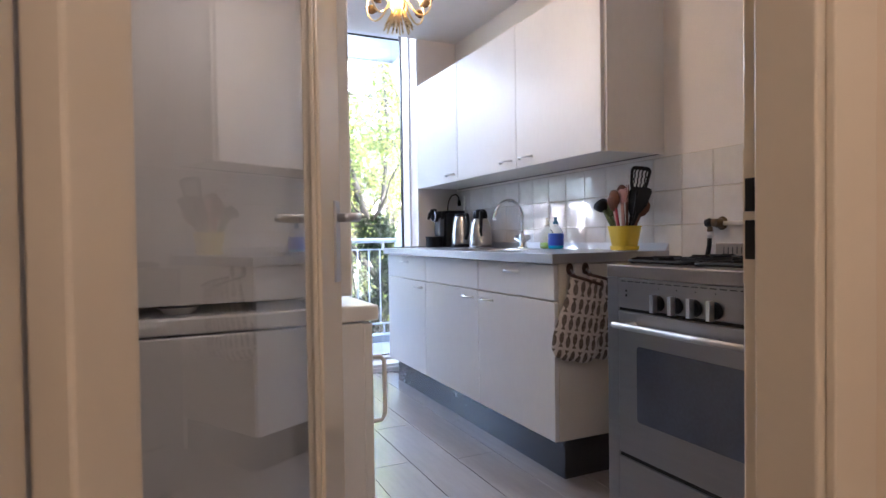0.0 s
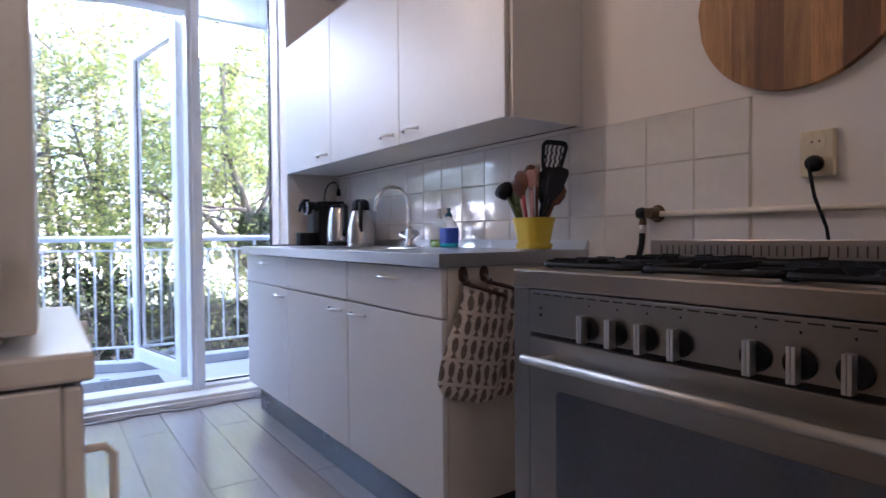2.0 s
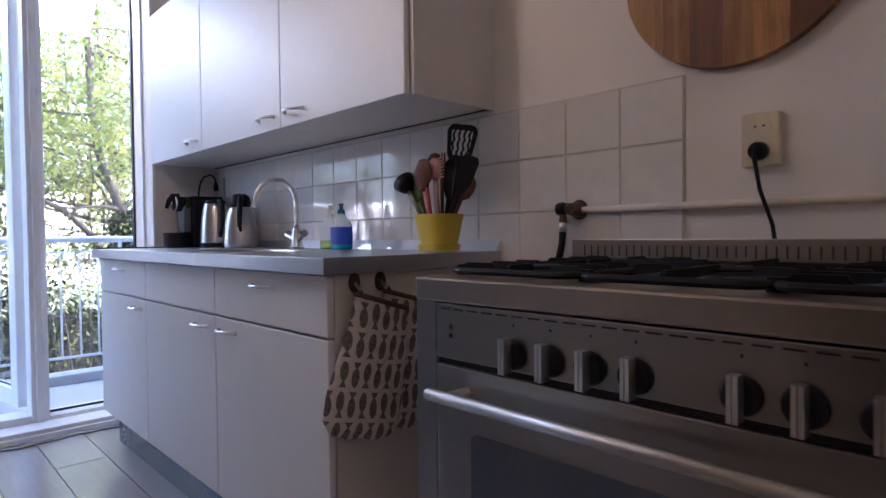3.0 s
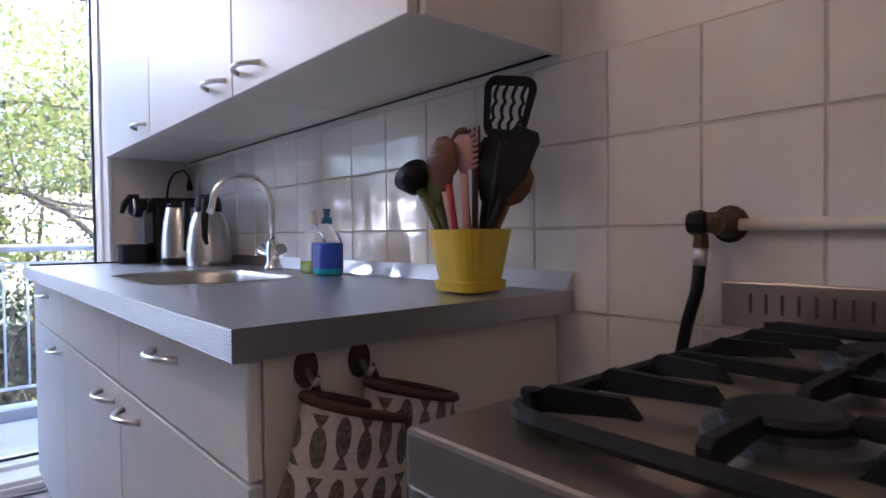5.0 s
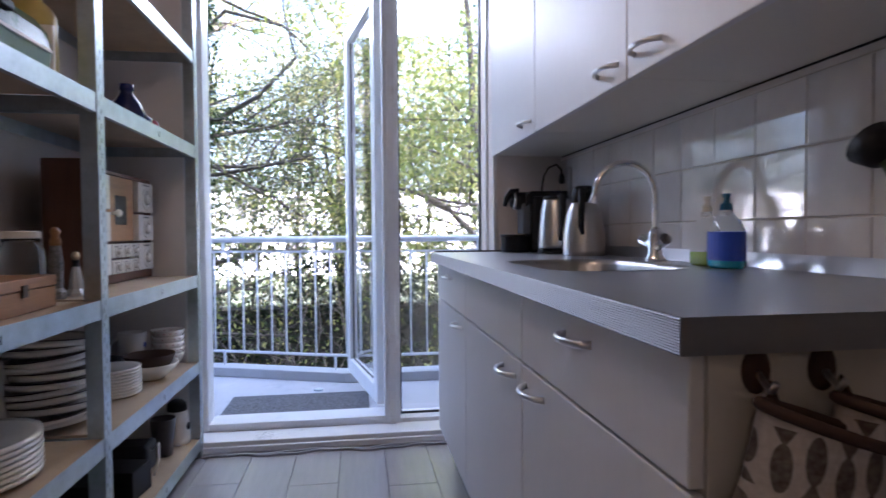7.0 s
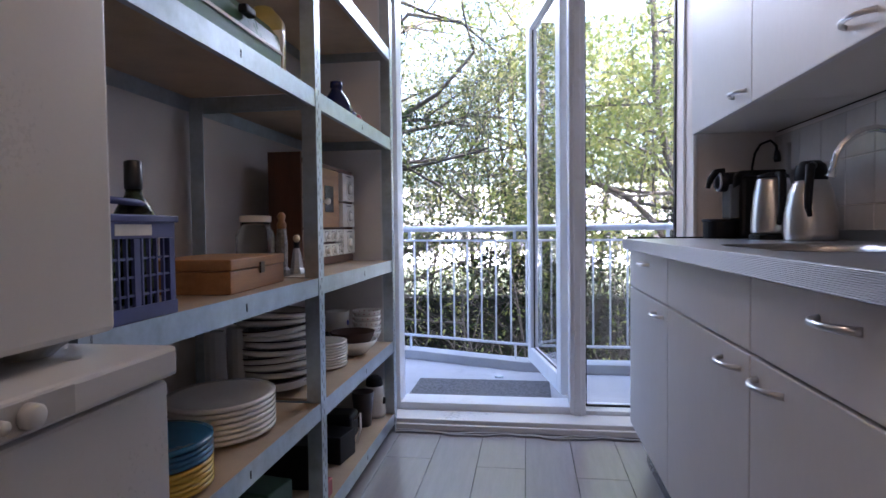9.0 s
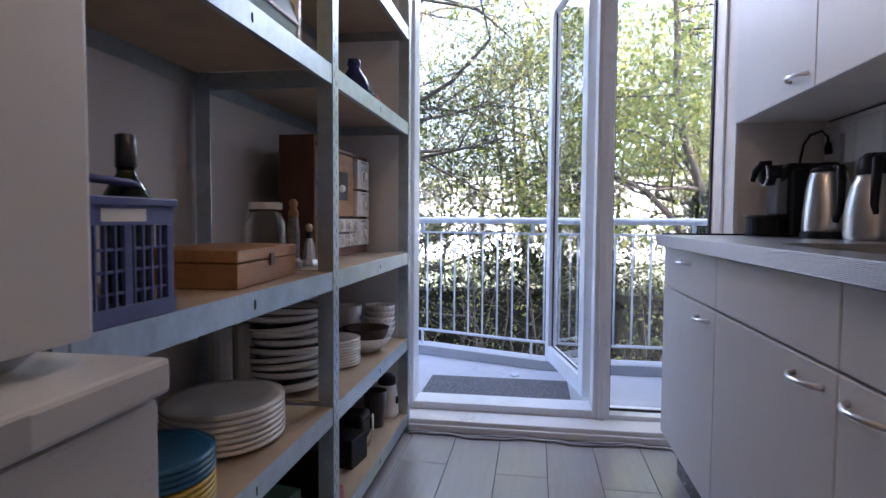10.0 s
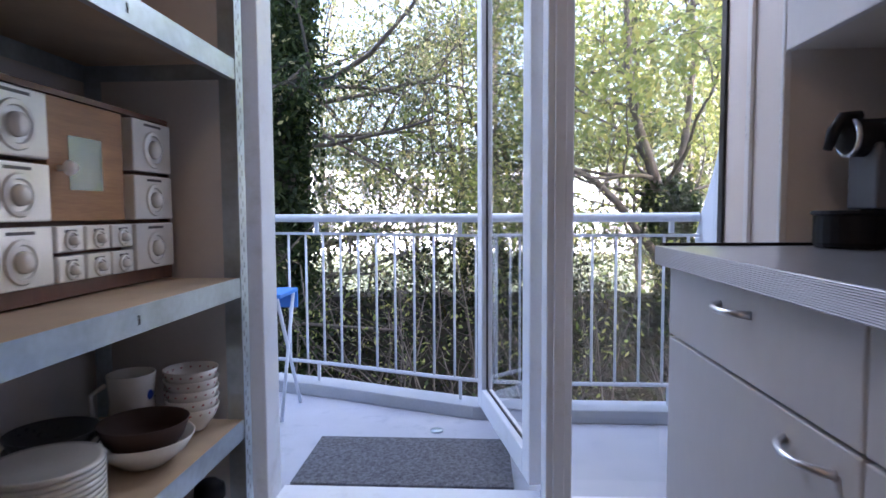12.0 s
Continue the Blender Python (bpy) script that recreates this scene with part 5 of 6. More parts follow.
wb = thing("wooden_box", (0.13, 2.68, L2), "honey-coloured wooden box with a dark clasp", "box")
part("body", boxes((0.03, 0.245, 2.51, 2.86, L2, L2 + 0.052)), M_PINE, wb, bevel=0.002)
part("lid", boxes((0.028, 0.247, 2.508, 2.862, L2 + 0.0535, L2 + 0.080)), M_PINE, wb, bevel=0.003)
part("clasp", boxes((0.2475, 0.252, 2.675, 2.70, L2 + 0.038, L2 + 0.066)), M_BRASS, wb, "dark metal clasp", bevel=0.001)
wb.rotation_euler = (0, 0, radians(4))

jar = thing("storage_jar", (0.09, 2.99, L2), "big clear glass jar with a white screw lid", "jar")
part("glass", lathe(bmesh.new(), (0.09, 2.99, L2 + 0.001), [(0.055, 0), (0.060, 0.01), (0.060, 0.13), (0.045, 0.155), (0.045, 0.17), (0.0425, 0.17), (0.0425, 0.155), (0.0575, 0.129), (0.0575, 0.012), (0.05, 0.005)], 28), M_JAR, jar, smooth=True)
part("contents", lathe(bmesh.new(), (0.09, 2.99, L2 + 0.0075), [(0.046, 0), (0.048, 0.008), (0.040, 0.030), (0.015, 0.05)], 14), M_CARDBOARD, jar, "dry food")
part("lid", lathe(bmesh.new(), (0.09, 2.99, L2 + 0.171), [(0.048, 0), (0.048, 0.018), (0.044, 0.020)], 28), M_PORCELAIN, jar, "white lid", smooth=False)
mill = thing("pepper_mill", (0.155, 3.035, L2), "patterned grey pepper mill with a wooden top", "pepper mill")
part("body", lathe(bmesh.new(), (0.155, 3.035, L2), [(0.024, 0), (0.024, 0.02), (0.017, 0.03), (0.019, 0.10), (0.014, 0.15)], 10), M_SOCKETGREY, mill)
part("top", lathe(bmesh.new(), (0.155, 3.035, L2 + 0.15), [(0.014, 0), (0.015, 0.015), (0.009, 0.025), (0.014, 0.04), (0.006, 0.052)], 16), M_PINE, mill, "turned wooden top", smooth=True)
bell = thing("table_bell", (0.165, 3.13, L2), "small silver hand bell with a wooden knob", "bell")
part("bell", lathe(bmesh.new(), (0.165, 3.13, L2), [(0.032, 0), (0.031, 0.008), (0.022, 0.02), (0.015, 0.07), (0.010, 0.085)], 8), M_STEEL, bell)
part("neck", lathe(bmesh.new(), (0.165, 3.13, L2 + 0.085), [(0.012, 0), (0.008, 0.01), (0.012, 0.02)], 12), M_BLACK, bell)
part("knob", lathe(bmesh.new(), (0.165, 3.13, L2 + 0.105), [(0.006, 0), (0.012, 0.01), (0.010, 0.02), (0.004, 0.025)], 14), M_GOLD, bell, smooth=True)

sc = thing("spice_cabinet", (0.0, 3.65, L2), "old brown spice cabinet with white porcelain drawers and mirrored door", "cabinet")
SY0, SY1, SZ0, SZ1, SXF = 3.315, 3.945, L2, 1.215, 0.113
part("side", boxes((-0.015, 0.110, SY0, SY0 + 0.012, SZ0, SZ1 + 0.02)), M_CHERRY, sc)
part("side", boxes((-0.015, 0.110, SY1 - 0.012, SY1, SZ0, SZ1)), M_CHERRY, sc)
part("top", boxes((-0.015, 0.112, SY0 + 0.0125, SY1 - 0.0125, SZ1 - 0.012, SZ1)), M_CHERRY, sc)
part("base", boxes((-0.015, 0.112, SY0 + 0.0125, SY1 - 0.0125, SZ0 + 0.004, SZ0 + 0.034)), M_CHERRY, sc)
part("back", boxes((-0.015, 0.085, SY0 + 0.0125, SY1 - 0.0125, SZ0 + 0.0345, SZ1 - 0.0125)), M_CHERRY, sc)


def porcelain_drawer(y0, y1, z0, z1):
    d = part("drawer", boxes((0.0855, SXF + 0.012, y0 + 0.002, y1 - 0.002, z0 + 0.002, z1 - 0.002)), M_PORCELAIN, sc, "white porcelain drawer", bevel=0.004)
    r = min(y1 - y0, z1 - z0) * 0.36
    part("ring", lathe(bmesh.new(), (SXF + 0.0125, (y0 + y1) / 2, (z0 + z1) / 2 - r * 0.15), [(r, 0), (r * 0.95, 0.004), (r * 0.75, 0.005), (r * 0.7, 0.001)], 24, m=rx), M_PORCELAIN, d, "moulded ring", smooth=False)
    part("knob", lathe(bmesh.new(), (SXF + 0.0130, (y0 + y1) / 2, (z0 + z1) / 2 - r * 0.15), [(r * 0.5, 0), (r * 0.45, 0.012), (r * 0.2, 0.016)], 16, m=rx), M_PORCELAIN, d, "round porcelain knob", smooth=True)
    part("lettering", boxes((SXF + 0.0122, SXF + 0.0127, (y0 + y1) / 2 - r * 0.8, (y0 + y1) / 2 + r * 0.8, z1 - 0.016, z1 - 0.010)), M_RIM, d, "unreadable dark lettering")


for z0, z1 in ((0.838, 0.953), (0.958, 1.068), (1.073, 1.200)):
    porcelain_drawer(3.760, 3.931, z0, z1)
    porcelain_drawer(3.332, 3.494, z0, z1)
for k in range(3):
    for z0, z1 in ((0.838, 0.894), (0.897, 0.953)):
        porcelain_drawer(3.499 + k * 0.085, 3.581 + k * 0.085, z0, z1)
cd = part("door", boxes((0.0855, SXF, 3.500, 3.740, 0.960, 1.200)), M_PINE, sc, "small wooden door", bevel=0.002)
m_, n_, l_, b_ = nodes_of("mirror")
b_.inputs["Metallic"].default_value, b_.inputs["Roughness"].default_value = 1, 0.22
b_.inputs["Base Color"].default_value = (0.12, 0.13, 0.14, 1)
part("mirror", boxes((SXF + 0.0005, SXF + 0.002, 3.558, 3.662, 1.022, 1.130)), m_, cd, "small grey mirror")
part("knob", lathe(bmesh.new(), (SXF, 3.530, 1.063), [(0.006, 0), (0.006, 0.012), (0.016, 0.022), (0.010, 0.034)], 14, m=rx), M_PORCELAIN, cd, "clear glass knob", smooth=True)

# things on the upper shelf
gb = thing("bread_bin", (0.13, 2.6, L3), "dark green enamelled bread bin with a black grip", "bread bin")
bm = bmesh.new()
prism(bm, [(0.02, L3 + 0.002), (0.265, L3 + 0.002), (0.27, L3 + 0.06), (0.262, L3 + 0.10), (0.235, L3 + 0.135), (0.19, L3 + 0.15), (0.06, L3 + 0.15), (0.02, L3 + 0.12)], "y", 2.32, 2.80)
part("body", bm, M_GREEN, gb, bevel=0.004)
part("seam", boxes((0.268, 0.2735, 2.325, 2.795, L3 + 0.052, L3 + 0.060)), M_GREYPLASTIC, gb, "pale seam")
part("edge", boxes((0.03, 0.272, 2.8005, 2.812, L3 + 0.002, L3 + 0.125)), M_PORCELAIN, gb, "white enamelled end edge", bevel=0.003)
part("grip", boxes((0.268, 0.290, 2.56, 2.61, L3 + 0.085, L3 + 0.105)), M_BLACK, gb, bevel=0.004)
yc = thing("yellow_can", (0.18, 2.885, L3), "yellow enamelled can on the shelf", "can")
part("can", lathe(bmesh.new(), (0.18, 2.885, L3), [(0.055, 0), (0.060, 0.008), (0.060, 0.17), (0.050, 0.19), (0.03, 0.21), (0.028, 0.215)], 24), M_OCHRE, yc, smooth=True)
wj = thing("white_bowl", (0.2, 2.24, L3), "white round bowl on the shelf", "bowl")
part("bowl", lathe(bmesh.new(), (0.2, 2.24, L3), [(0.04, 0), (0.065, 0.03), (0.07, 0.07), (0.066, 0.07), (0.05, 0.02)], 24), M_PORCELAIN, wj, smooth=True)
bb = thing("blue_bottle", (0.245, 3.33, L3), "round-bellied cobalt blue glass bottle", "bottle")
part("glass", lathe(bmesh.new(), (0.245, 3.33, L3), [(0.054, 0), (0.058, 0.014), (0.044, 0.048), (0.024, 0.076), (0.018, 0.088), (0.023, 0.092), (0.022, 0.112)], 24), M_NAVY, bb, smooth=True)
bb = thing("blue_bottle", (0.25, 3.44, L3), "small low blue and red glass jar", "jar")
part("glass", lathe(bmesh.new(), (0.25, 3.44, L3), [(0.035, 0), (0.038, 0.02), (0.018, 0.035)], 20), M_NAVY, bb, smooth=True)
bb = thing("red_jar", (0.26, 3.52, L3), "small dark red jar", "jar")
part("glass", lathe(bmesh.new(), (0.26, 3.52, L3), [(0.022, 0), (0.024, 0.02), (0.016, 0.03)], 20), M_RED, bb, smooth=True)

# things on the bottom shelf
bl_ = thing("blender_jar", (0.215, 3.90, L0), "white kitchen grinder with a black cap", "kitchen machine")
part("body", lathe(bmesh.new(), (0.215, 3.90, L0), [(0.052, 0), (0.054, 0.02), (0.046, 0.10), (0.040, 0.14)], 24), M_PORCELAIN, bl_, smooth=True)
part("cap", lathe(bmesh.new(), (0.215, 3.90, L0 + 0.141), [(0.040, 0), (0.038, 0.03), (0.020, 0.045)], 24), M_BLACK, bl_, "black cap", smooth=True)
part("dial", lathe(bmesh.new(), (0.262, 3.885, L0 + 0.075), [(0.016, 0), (0.014, 0.008)], 16, m=rx), M_BLACK, bl_, "black dial")
gl = thing("blender_beaker", (0.20, 3.76, L0), "dark tinted plastic beaker", "beaker")
part("beaker", lathe(bmesh.new(), (0.20, 3.76, L0), [(0.035, 0), (0.05, 0.15), (0.047, 0.15), (0.032, 0.01)], 20), M_RIM, gl, smooth=True)
mx = thing("mixer", (0.16, 3.60, L0), "black hand mixer with a white cable", "kitchen machine")
part("body", boxes((0.08, 0.21, 3.54, 3.66, L0, L0 + 0.11)), M_BLACK, mx, bevel=0.015)
part("cable", tube(bmesh.new(), [(0.21, 3.60, L0 + 0.08), (0.24, 3.58, L0 + 0.11), (0.25, 3.55, L0 + 0.06), (0.24, 3.52, L0 + 0.01)], 0.005, 6), M_PORCELAIN, mx, "white cable", smooth=True)
for k, (x0, x1, y0, y1, h, mt, lb) in enumerate(((0.06, 0.24, 2.52, 2.66, 0.11, M_TEAL, "teal cardboard food box"), (0.10, 0.25, 2.68, 2.78, 0.08, M_PORCELAIN, "white food packet"), (0.05, 0.22, 2.80, 2.92, 0.13, M_GREEN, "green food packet"), (0.0, 0.20, 3.10, 3.28, 0.15, M_BLACK, "black lidded pan"), (0.08, 0.25, 3.33, 3.46, 0.10, M_BLACK, "black box"))):
    p = thing("packet", ((x0 + x1) / 2, (y0 + y1) / 2, L0), lb + " on the bottom shelf", "package")
    part("pack", boxes((x0, x1, y0, y1, L0, L0 + h)), mt, p, bevel=0.004)
    p.rotation_euler = (0, 0, radians((k * 37) % 24 - 12))
pk = thing("packet", (0.262, 3.07, L0), "red and white packet on the bottom shelf", "package")
part("pack", boxes((0.235, 0.285, 3.04, 3.10, L0, L0 + 0.055)), M_RED, pk, bevel=0.004)

# ---- cable on the floor ----
fc = thing("floor_cable", (0.9, 3.93, 0), "grey power cable lying loosely along the step", "cable")
for o in (0.0, 0.018):
    pts = [(0.31 + 1.25 * k / 40, 3.915 + o + 0.014 * math.sin(k * 0.45 + o * 60) + 0.006 * math.sin(k * 1.3), 0.0055) for k in range(41)]
    part("cable", tube(bmesh.new(), pts, 0.0048, 6), M_CABLE, fc, smooth=True)

# ---- balcony ----
KERB = [(-1.6, 5.68), (-0.9, 5.66), (-0.3, 5.55), (0.14, 5.42), (0.55, 5.26), (0.90, 5.13), (1.2, 5.10), (1.93, 5.10)]
slab = [(-1.6, 4.3499)] + [(x, y + 0.16) for x, y in KERB] + [(1.93, 4.3499)]
bal = part("balcony_floor", prism(bmesh.new(), slab, "z", -0.18, 0.0), M_CONCRETE, None, "grey painted concrete balcony floor with fine cracks", kind="structure")
bm = prism(bmesh.new(), [(x, y) for x, y in KERB] + [(x, y + 0.15) for x, y in KERB[::-1]], "z", 0.0, 0.065)
part("balcony_kerb", bm, M_KERB, None, "raised concrete balcony edge", kind="structure", bevel=0.006)
part("threshold", boxes((0.19, 1.71, 4.241, 4.36, -0.18, 0.018)), M_SLAB, None, "concrete threshold outside the door", kind="structure")
part("balcony_ceiling", prism(bmesh.new(), [(-1.6, 4.351), (1.93, 4.351)] + [(x, y + 0.1) for x, y in KERB[::-1]], "z", 2.62, 2.85), M_SLAB, None, "pale painted underside of the balcony above", kind="structure")
bm = prism(bmesh.new(), [(4.351, 0.0), (5.24, 0.0), (5.23, 0.85), (5.17, 0.95), (5.03, 1.15), (4.925, 1.35), (4.86, 1.6), (4.84, 1.85), (4.90, 2.1), (5.02, 2.3), (5.2, 2.5), (5.22, 2.62), (4.351, 2.62)], "x", 1.935, 2.0)
part("balcony_screen", bm, M_SLAB, None, "white curved screen wall at the end of the balcony", kind="structure")
wall("outer_wall", "outer wall of the house beside the balcony", (1.71, 6.0, 4.13, 4.35, -2.0, 9.0), (-6.0, 0.19, 4.13, 4.35, -2.0, 9.0), (0.19, 1.71, 4.13, 4.35, 2.71, 9.0), (0.19, 1.71, 4.13, 4.35, -2.0, -0.09), material=M_FACADE)

rail = thing("balcony_railing", (0.5, 5.3, 0.065), "grey-white painted steel railing with upright bars, curved to one side", "railing")
RL = [Vector((x, y + 0.075, 0)) for x, y in KERB]
dense = []
for a, b in zip(RL, RL[1:]):
    for k in range(6):
        dense.append(a.lerp(b, k / 6))
dense.append(RL[-1])
for _ in range(8):
    dense = [dense[0]] + [(dense[i - 1] + dense[i] * 2 + dense[i + 1]) / 4 for i in range(1, len(dense) - 1)] + [dense[-1]]


def along(z):
    return [(p.x, p.y, z) for p in dense]


part("top_rail", tube(bmesh.new(), along(0.945), 0.021, 12), M_RAIL, rail, smooth=True)
part("mid_rail", tube(bmesh.new(), along(0.862), 0.008, 6), M_RAIL, rail)
part("bottom_rail", tube(bmesh.new(), along(0.165), 0.010, 6), M_RAIL, rail)
run, spots, last = 0.0, [], 0.0
for a, b in zip(dense, dense[1:]):
    seg = (b - a).length
    while last + 0.108 <= run + seg:
        last += 0.108
        spots.append(a.lerp(b, (last - run) / seg))
    run += seg
proto = None
for p in spots:
    if proto is None:
        proto = part("baluster", tube(bmesh.new(), [(p.x, p.y, 0.165), (p.x, p.y, 0.862)], 0.0065, 6), M_RAIL, rail, smooth=True)
        first = p.copy()
    else:
        q = proto.copy()
        scene.collection.objects.link(q)
        q.location = proto.location + (p - first)
for i in (4, 17, 29, 41):
    p = dense[i]
    part("bracket", boxes((p.x - 0.010, p.x + 0.010, p.y - 0.012, p.y + 0.012, 0.871, 0.930)), M_RAIL, rail, bevel=0.002)
    part("bracket", boxes((p.x - 0.008, p.x + 0.008, p.y - 0.008, p.y + 0.008, 0.065, 0.160)), M_RAIL, rail, bevel=0.002)

mat_ = thing("door_mat", (0.65, 4.66, 0.0), "dark grey coarse door mat", "mat")
part("mat", boxes((0.25, 1.05, 4.44, 4.88, 0.0, 0.010)), M_MAT, mat_, bevel=0.003)
fc2 = thing("folding_chair", (-0.25, 5.2, 0), "light blue folding chair on thin metal legs, on the balcony", "chair")
part("seat", boxes((-0.38, -0.10, 5.05, 5.30, 0.58, 0.60), (-0.38, -0.10, 5.30, 5.315, 0.50, 0.60)), M_SEATBLUE, fc2, "blue seat", bevel=0.004)
for x in (-0.36, -0.12):
    part("leg", tube(bmesh.new(), [(x, 5.06, 0.58), (x + 0.02, 5.32, 0.01)], 0.009, 8), M_RAIL, fc2, smooth=True)
    part("leg", tube(bmesh.new(), [(x, 5.30, 0.58), (x + 0.02, 5.03, 0.01)], 0.009, 8), M_RAIL, fc2, smooth=True)
fc2.location.x += 0.12
dr = thing("drain_cap", (0.72, 4.93, 0.0), "small round drain cap", "drain")
part("cap", lathe(bmesh.new(), (0.74, 4.98, 0.0), [(0.03, 0), (0.028, 0.008), (0.01, 0.010)], 16), M_GALV, dr, smooth=True)

# ---- garden, trees and the house behind ----
GZ = -1.7
bm = bmesh.new()
bmesh.ops.create_grid(bm, x_segments=60, y_segments=60, size=400, matrix=Matrix.Translation((0, 0, GZ)))
part("ground", bm, M_SOIL, None, "shaded garden ground", kind="structure")


def leaves(name, centres, per, spread, size, material, seed, parent=None, label="", squash=1.0, kind="stuff"):
    """Many small folded leaves in clumps round the centres."""
    rng = np.random.default_rng(seed)
    c = np.repeat(np.asarray(centres, float), per, axis=0)
    n = len(c)
    p = c + rng.normal(0, 1, (n, 3)) * np.array([spread, spread, spread * squash])
    u = rng.normal(0, 1, (n, 3))
    u /= np.linalg.norm(u, axis=1)[:, None]
    w = rng.normal(0, 1, (n, 3)) + np.array([0, 0, 1.2])
    v = np.cross(u, w)
    v /= np.linalg.norm(v, axis=1)[:, None]
    s = size * rng.uniform(0.6, 1.3, (n, 1))
    quads = np.stack([p - u * s, p + v * s * 0.45, p + u * s, p - v * s * 0.45], axis=1).reshape(-1, 3)
    if parent:
        quads = quads - np.array(root_offset(parent))
    me = bpy.data.meshes.new(name)
    me.from_pydata(quads.tolist(), [], np.arange(4 * n).reshape(n, 4).tolist())
    me.materials.append(material)
    ob = new(name, me)
    ob.parent = parent
    return tagged(ob, label, "", "", kind)


def branch(bm, p, d, length, r, depth, rnd, tips, bend=0.25, rise=0.1, kids=3):
    pts, rs = [p.copy()], [r]
    steps = 5
    for k in range(steps):
        if p.y < 7.3:
            d = (d + Vector((0, 0.5, 0))).normalized()
        d = (d + Vector((rnd.uniform(-bend, bend), rnd.uniform(-bend, bend), rnd.uniform(-bend, bend) + rise * 0.3))).normalized()
        p = p + d * length / steps
        pts.append(p.copy())
        rs.append(r * (1 - 0.6 * (k + 1) / steps))
    tube(bm, pts, rs, 6 if depth > 1 else 4)
    if depth <= 1:
        tips.extend(q for q in pts[2:] if q.y > 6.4)
    if depth == 0:
        return
    for q in range(kids):
        i = rnd.randint(2, steps)
        a = rnd.uniform(0, 2 * math.pi)
        side, up = frame_axes(d)
        nd = (d * 0.55 + (side * math.cos(a) + up * math.sin(a)) * 0.8 + Vector((0, 0, rise))).normalized()
        branch(bm, pts[i], nd, length * rnd.uniform(0.5, 0.75), rs[i] * 0.65, depth - 1, rnd, tips, bend, rise, kids)


def tree(label, x, y, h, r, seed, leaf, per=9, spread=0.16, size=0.035, lean=(0, 0), depth=3, start=0.3, rise=0.15, limbs=9, reach=0.42, ivy=0, bark=None):
    rnd = random.Random(seed)
    t = thing("tree", (x, y, GZ), label, "tree")
    bm = bmesh.new()
    pts, rs = [], []
    for k in range(11):
        f = k / 10
        pts.append(Vector((x + lean[0] * f * h + 0.12 * math.sin(f * 5 + seed), y + lean[1] * f * h + 0.12 * math.cos(f * 4 + seed), GZ + f * h)))
        rs.append(r * (1 - 0.75 * f))
    tube(bm, pts, rs, 10)
    tips = []
    for k in range(limbs):
        f = start + (0.98 - start) * k / max(1, limbs - 1)
        i = min(9, int(f * 10))
        p = pts[i].lerp(pts[i + 1], f * 10 - i)
        a = k * 2.4 + seed
        d = Vector((math.cos(a), math.sin(a), rnd.uniform(0.1, 0.6))).normalized()
        branch(bm, p, d, h * reach * (1.1 - 0.6 * f), rs[i] * 0.5, depth - 1, rnd, tips, 0.25, rise)
    part("trunk", bm, bark or M_BARK, t, "branching trunk", smooth=True)
    leaves("crown", tips, per, spread, size, leaf, seed, t, "airy crown of small leaves", squash=0.45)
    if ivy:
        rows = []
        for k in range(ivy):
            f = rnd.random() ** 0.8
            i = min(9, int(f * 10))
            p = pts[i].lerp(pts[i + 1], f * 10 - i)
            a = rnd.uniform(0, 2 * math.pi)
            rr = rs[i] * 1.1 + rnd.uniform(0, 0.15)
            rows.append(p + Vector((rr * math.cos(a), rr * math.sin(a), 0)))
        leaves("ivy", rows, 14, 0.07, 0.045, M_LEAFDARK, seed + 50, t, "dark ivy wrapped round the trunk")
    return t


def set_tree(label, pts, rs, boughs, seed, leaf, per, spread, size, limbs, reach, ivy_at=(), kids=4, start=3, droop=0.0):
    """A tree whose stem and main boughs run through given places."""
    rnd = random.Random(seed)
    t = thing("tree", (pts[0][0], pts[0][1], GZ), label, "tree")
    bm = bmesh.new()
    pts = [Vector(p) for p in pts]
    tube(bm, pts, rs, 9)
    tips = []
    for b, br in boughs:
        tube(bm, b, [br * (1 - 0.6 * k / (len(b) - 1)) for k in range(len(b))], 7)
        tips.append(Vector(b[-1]))
    for k in range(limbs):
        i = rnd.randint(start, len(pts) - 2)
        p = pts[i].lerp(pts[i + 1], rnd.random())
        a = k * 2.4 + seed
        d = Vector((math.cos(a), 0.6 * math.sin(a) + 0.2, rnd.uniform(-0.05, 0.5) - droop)).normalized()
        branch(bm, p, d, reach * rnd.uniform(0.6, 1.1), rs[i] * 0.33, 2, rnd, tips, 0.2, 0.08 - droop * 0.3, kids)
    part("trunk", bm, M_BARK, t, "branching trunk", smooth=True)
    leaves("crown", tips, per, spread, size, leaf, seed, t, "airy crown of small leaves", squash=0.4)
    for q, (c, rad, n) in enumerate(ivy_at):
        r = np.random.default_rng(seed + q)
        v = r.normal(0, 1, (n, 3))
        v /= np.linalg.norm(v, axis=1)[:, None]
        leaves("ivy", np.array(c) + v * np.array(rad) * r.uniform(0.5, 1.0, (n, 1)), 8, 0.05, 0.035, M_LEAFDARK, seed + 60 + q, t, "dark ivy clump")
    return t


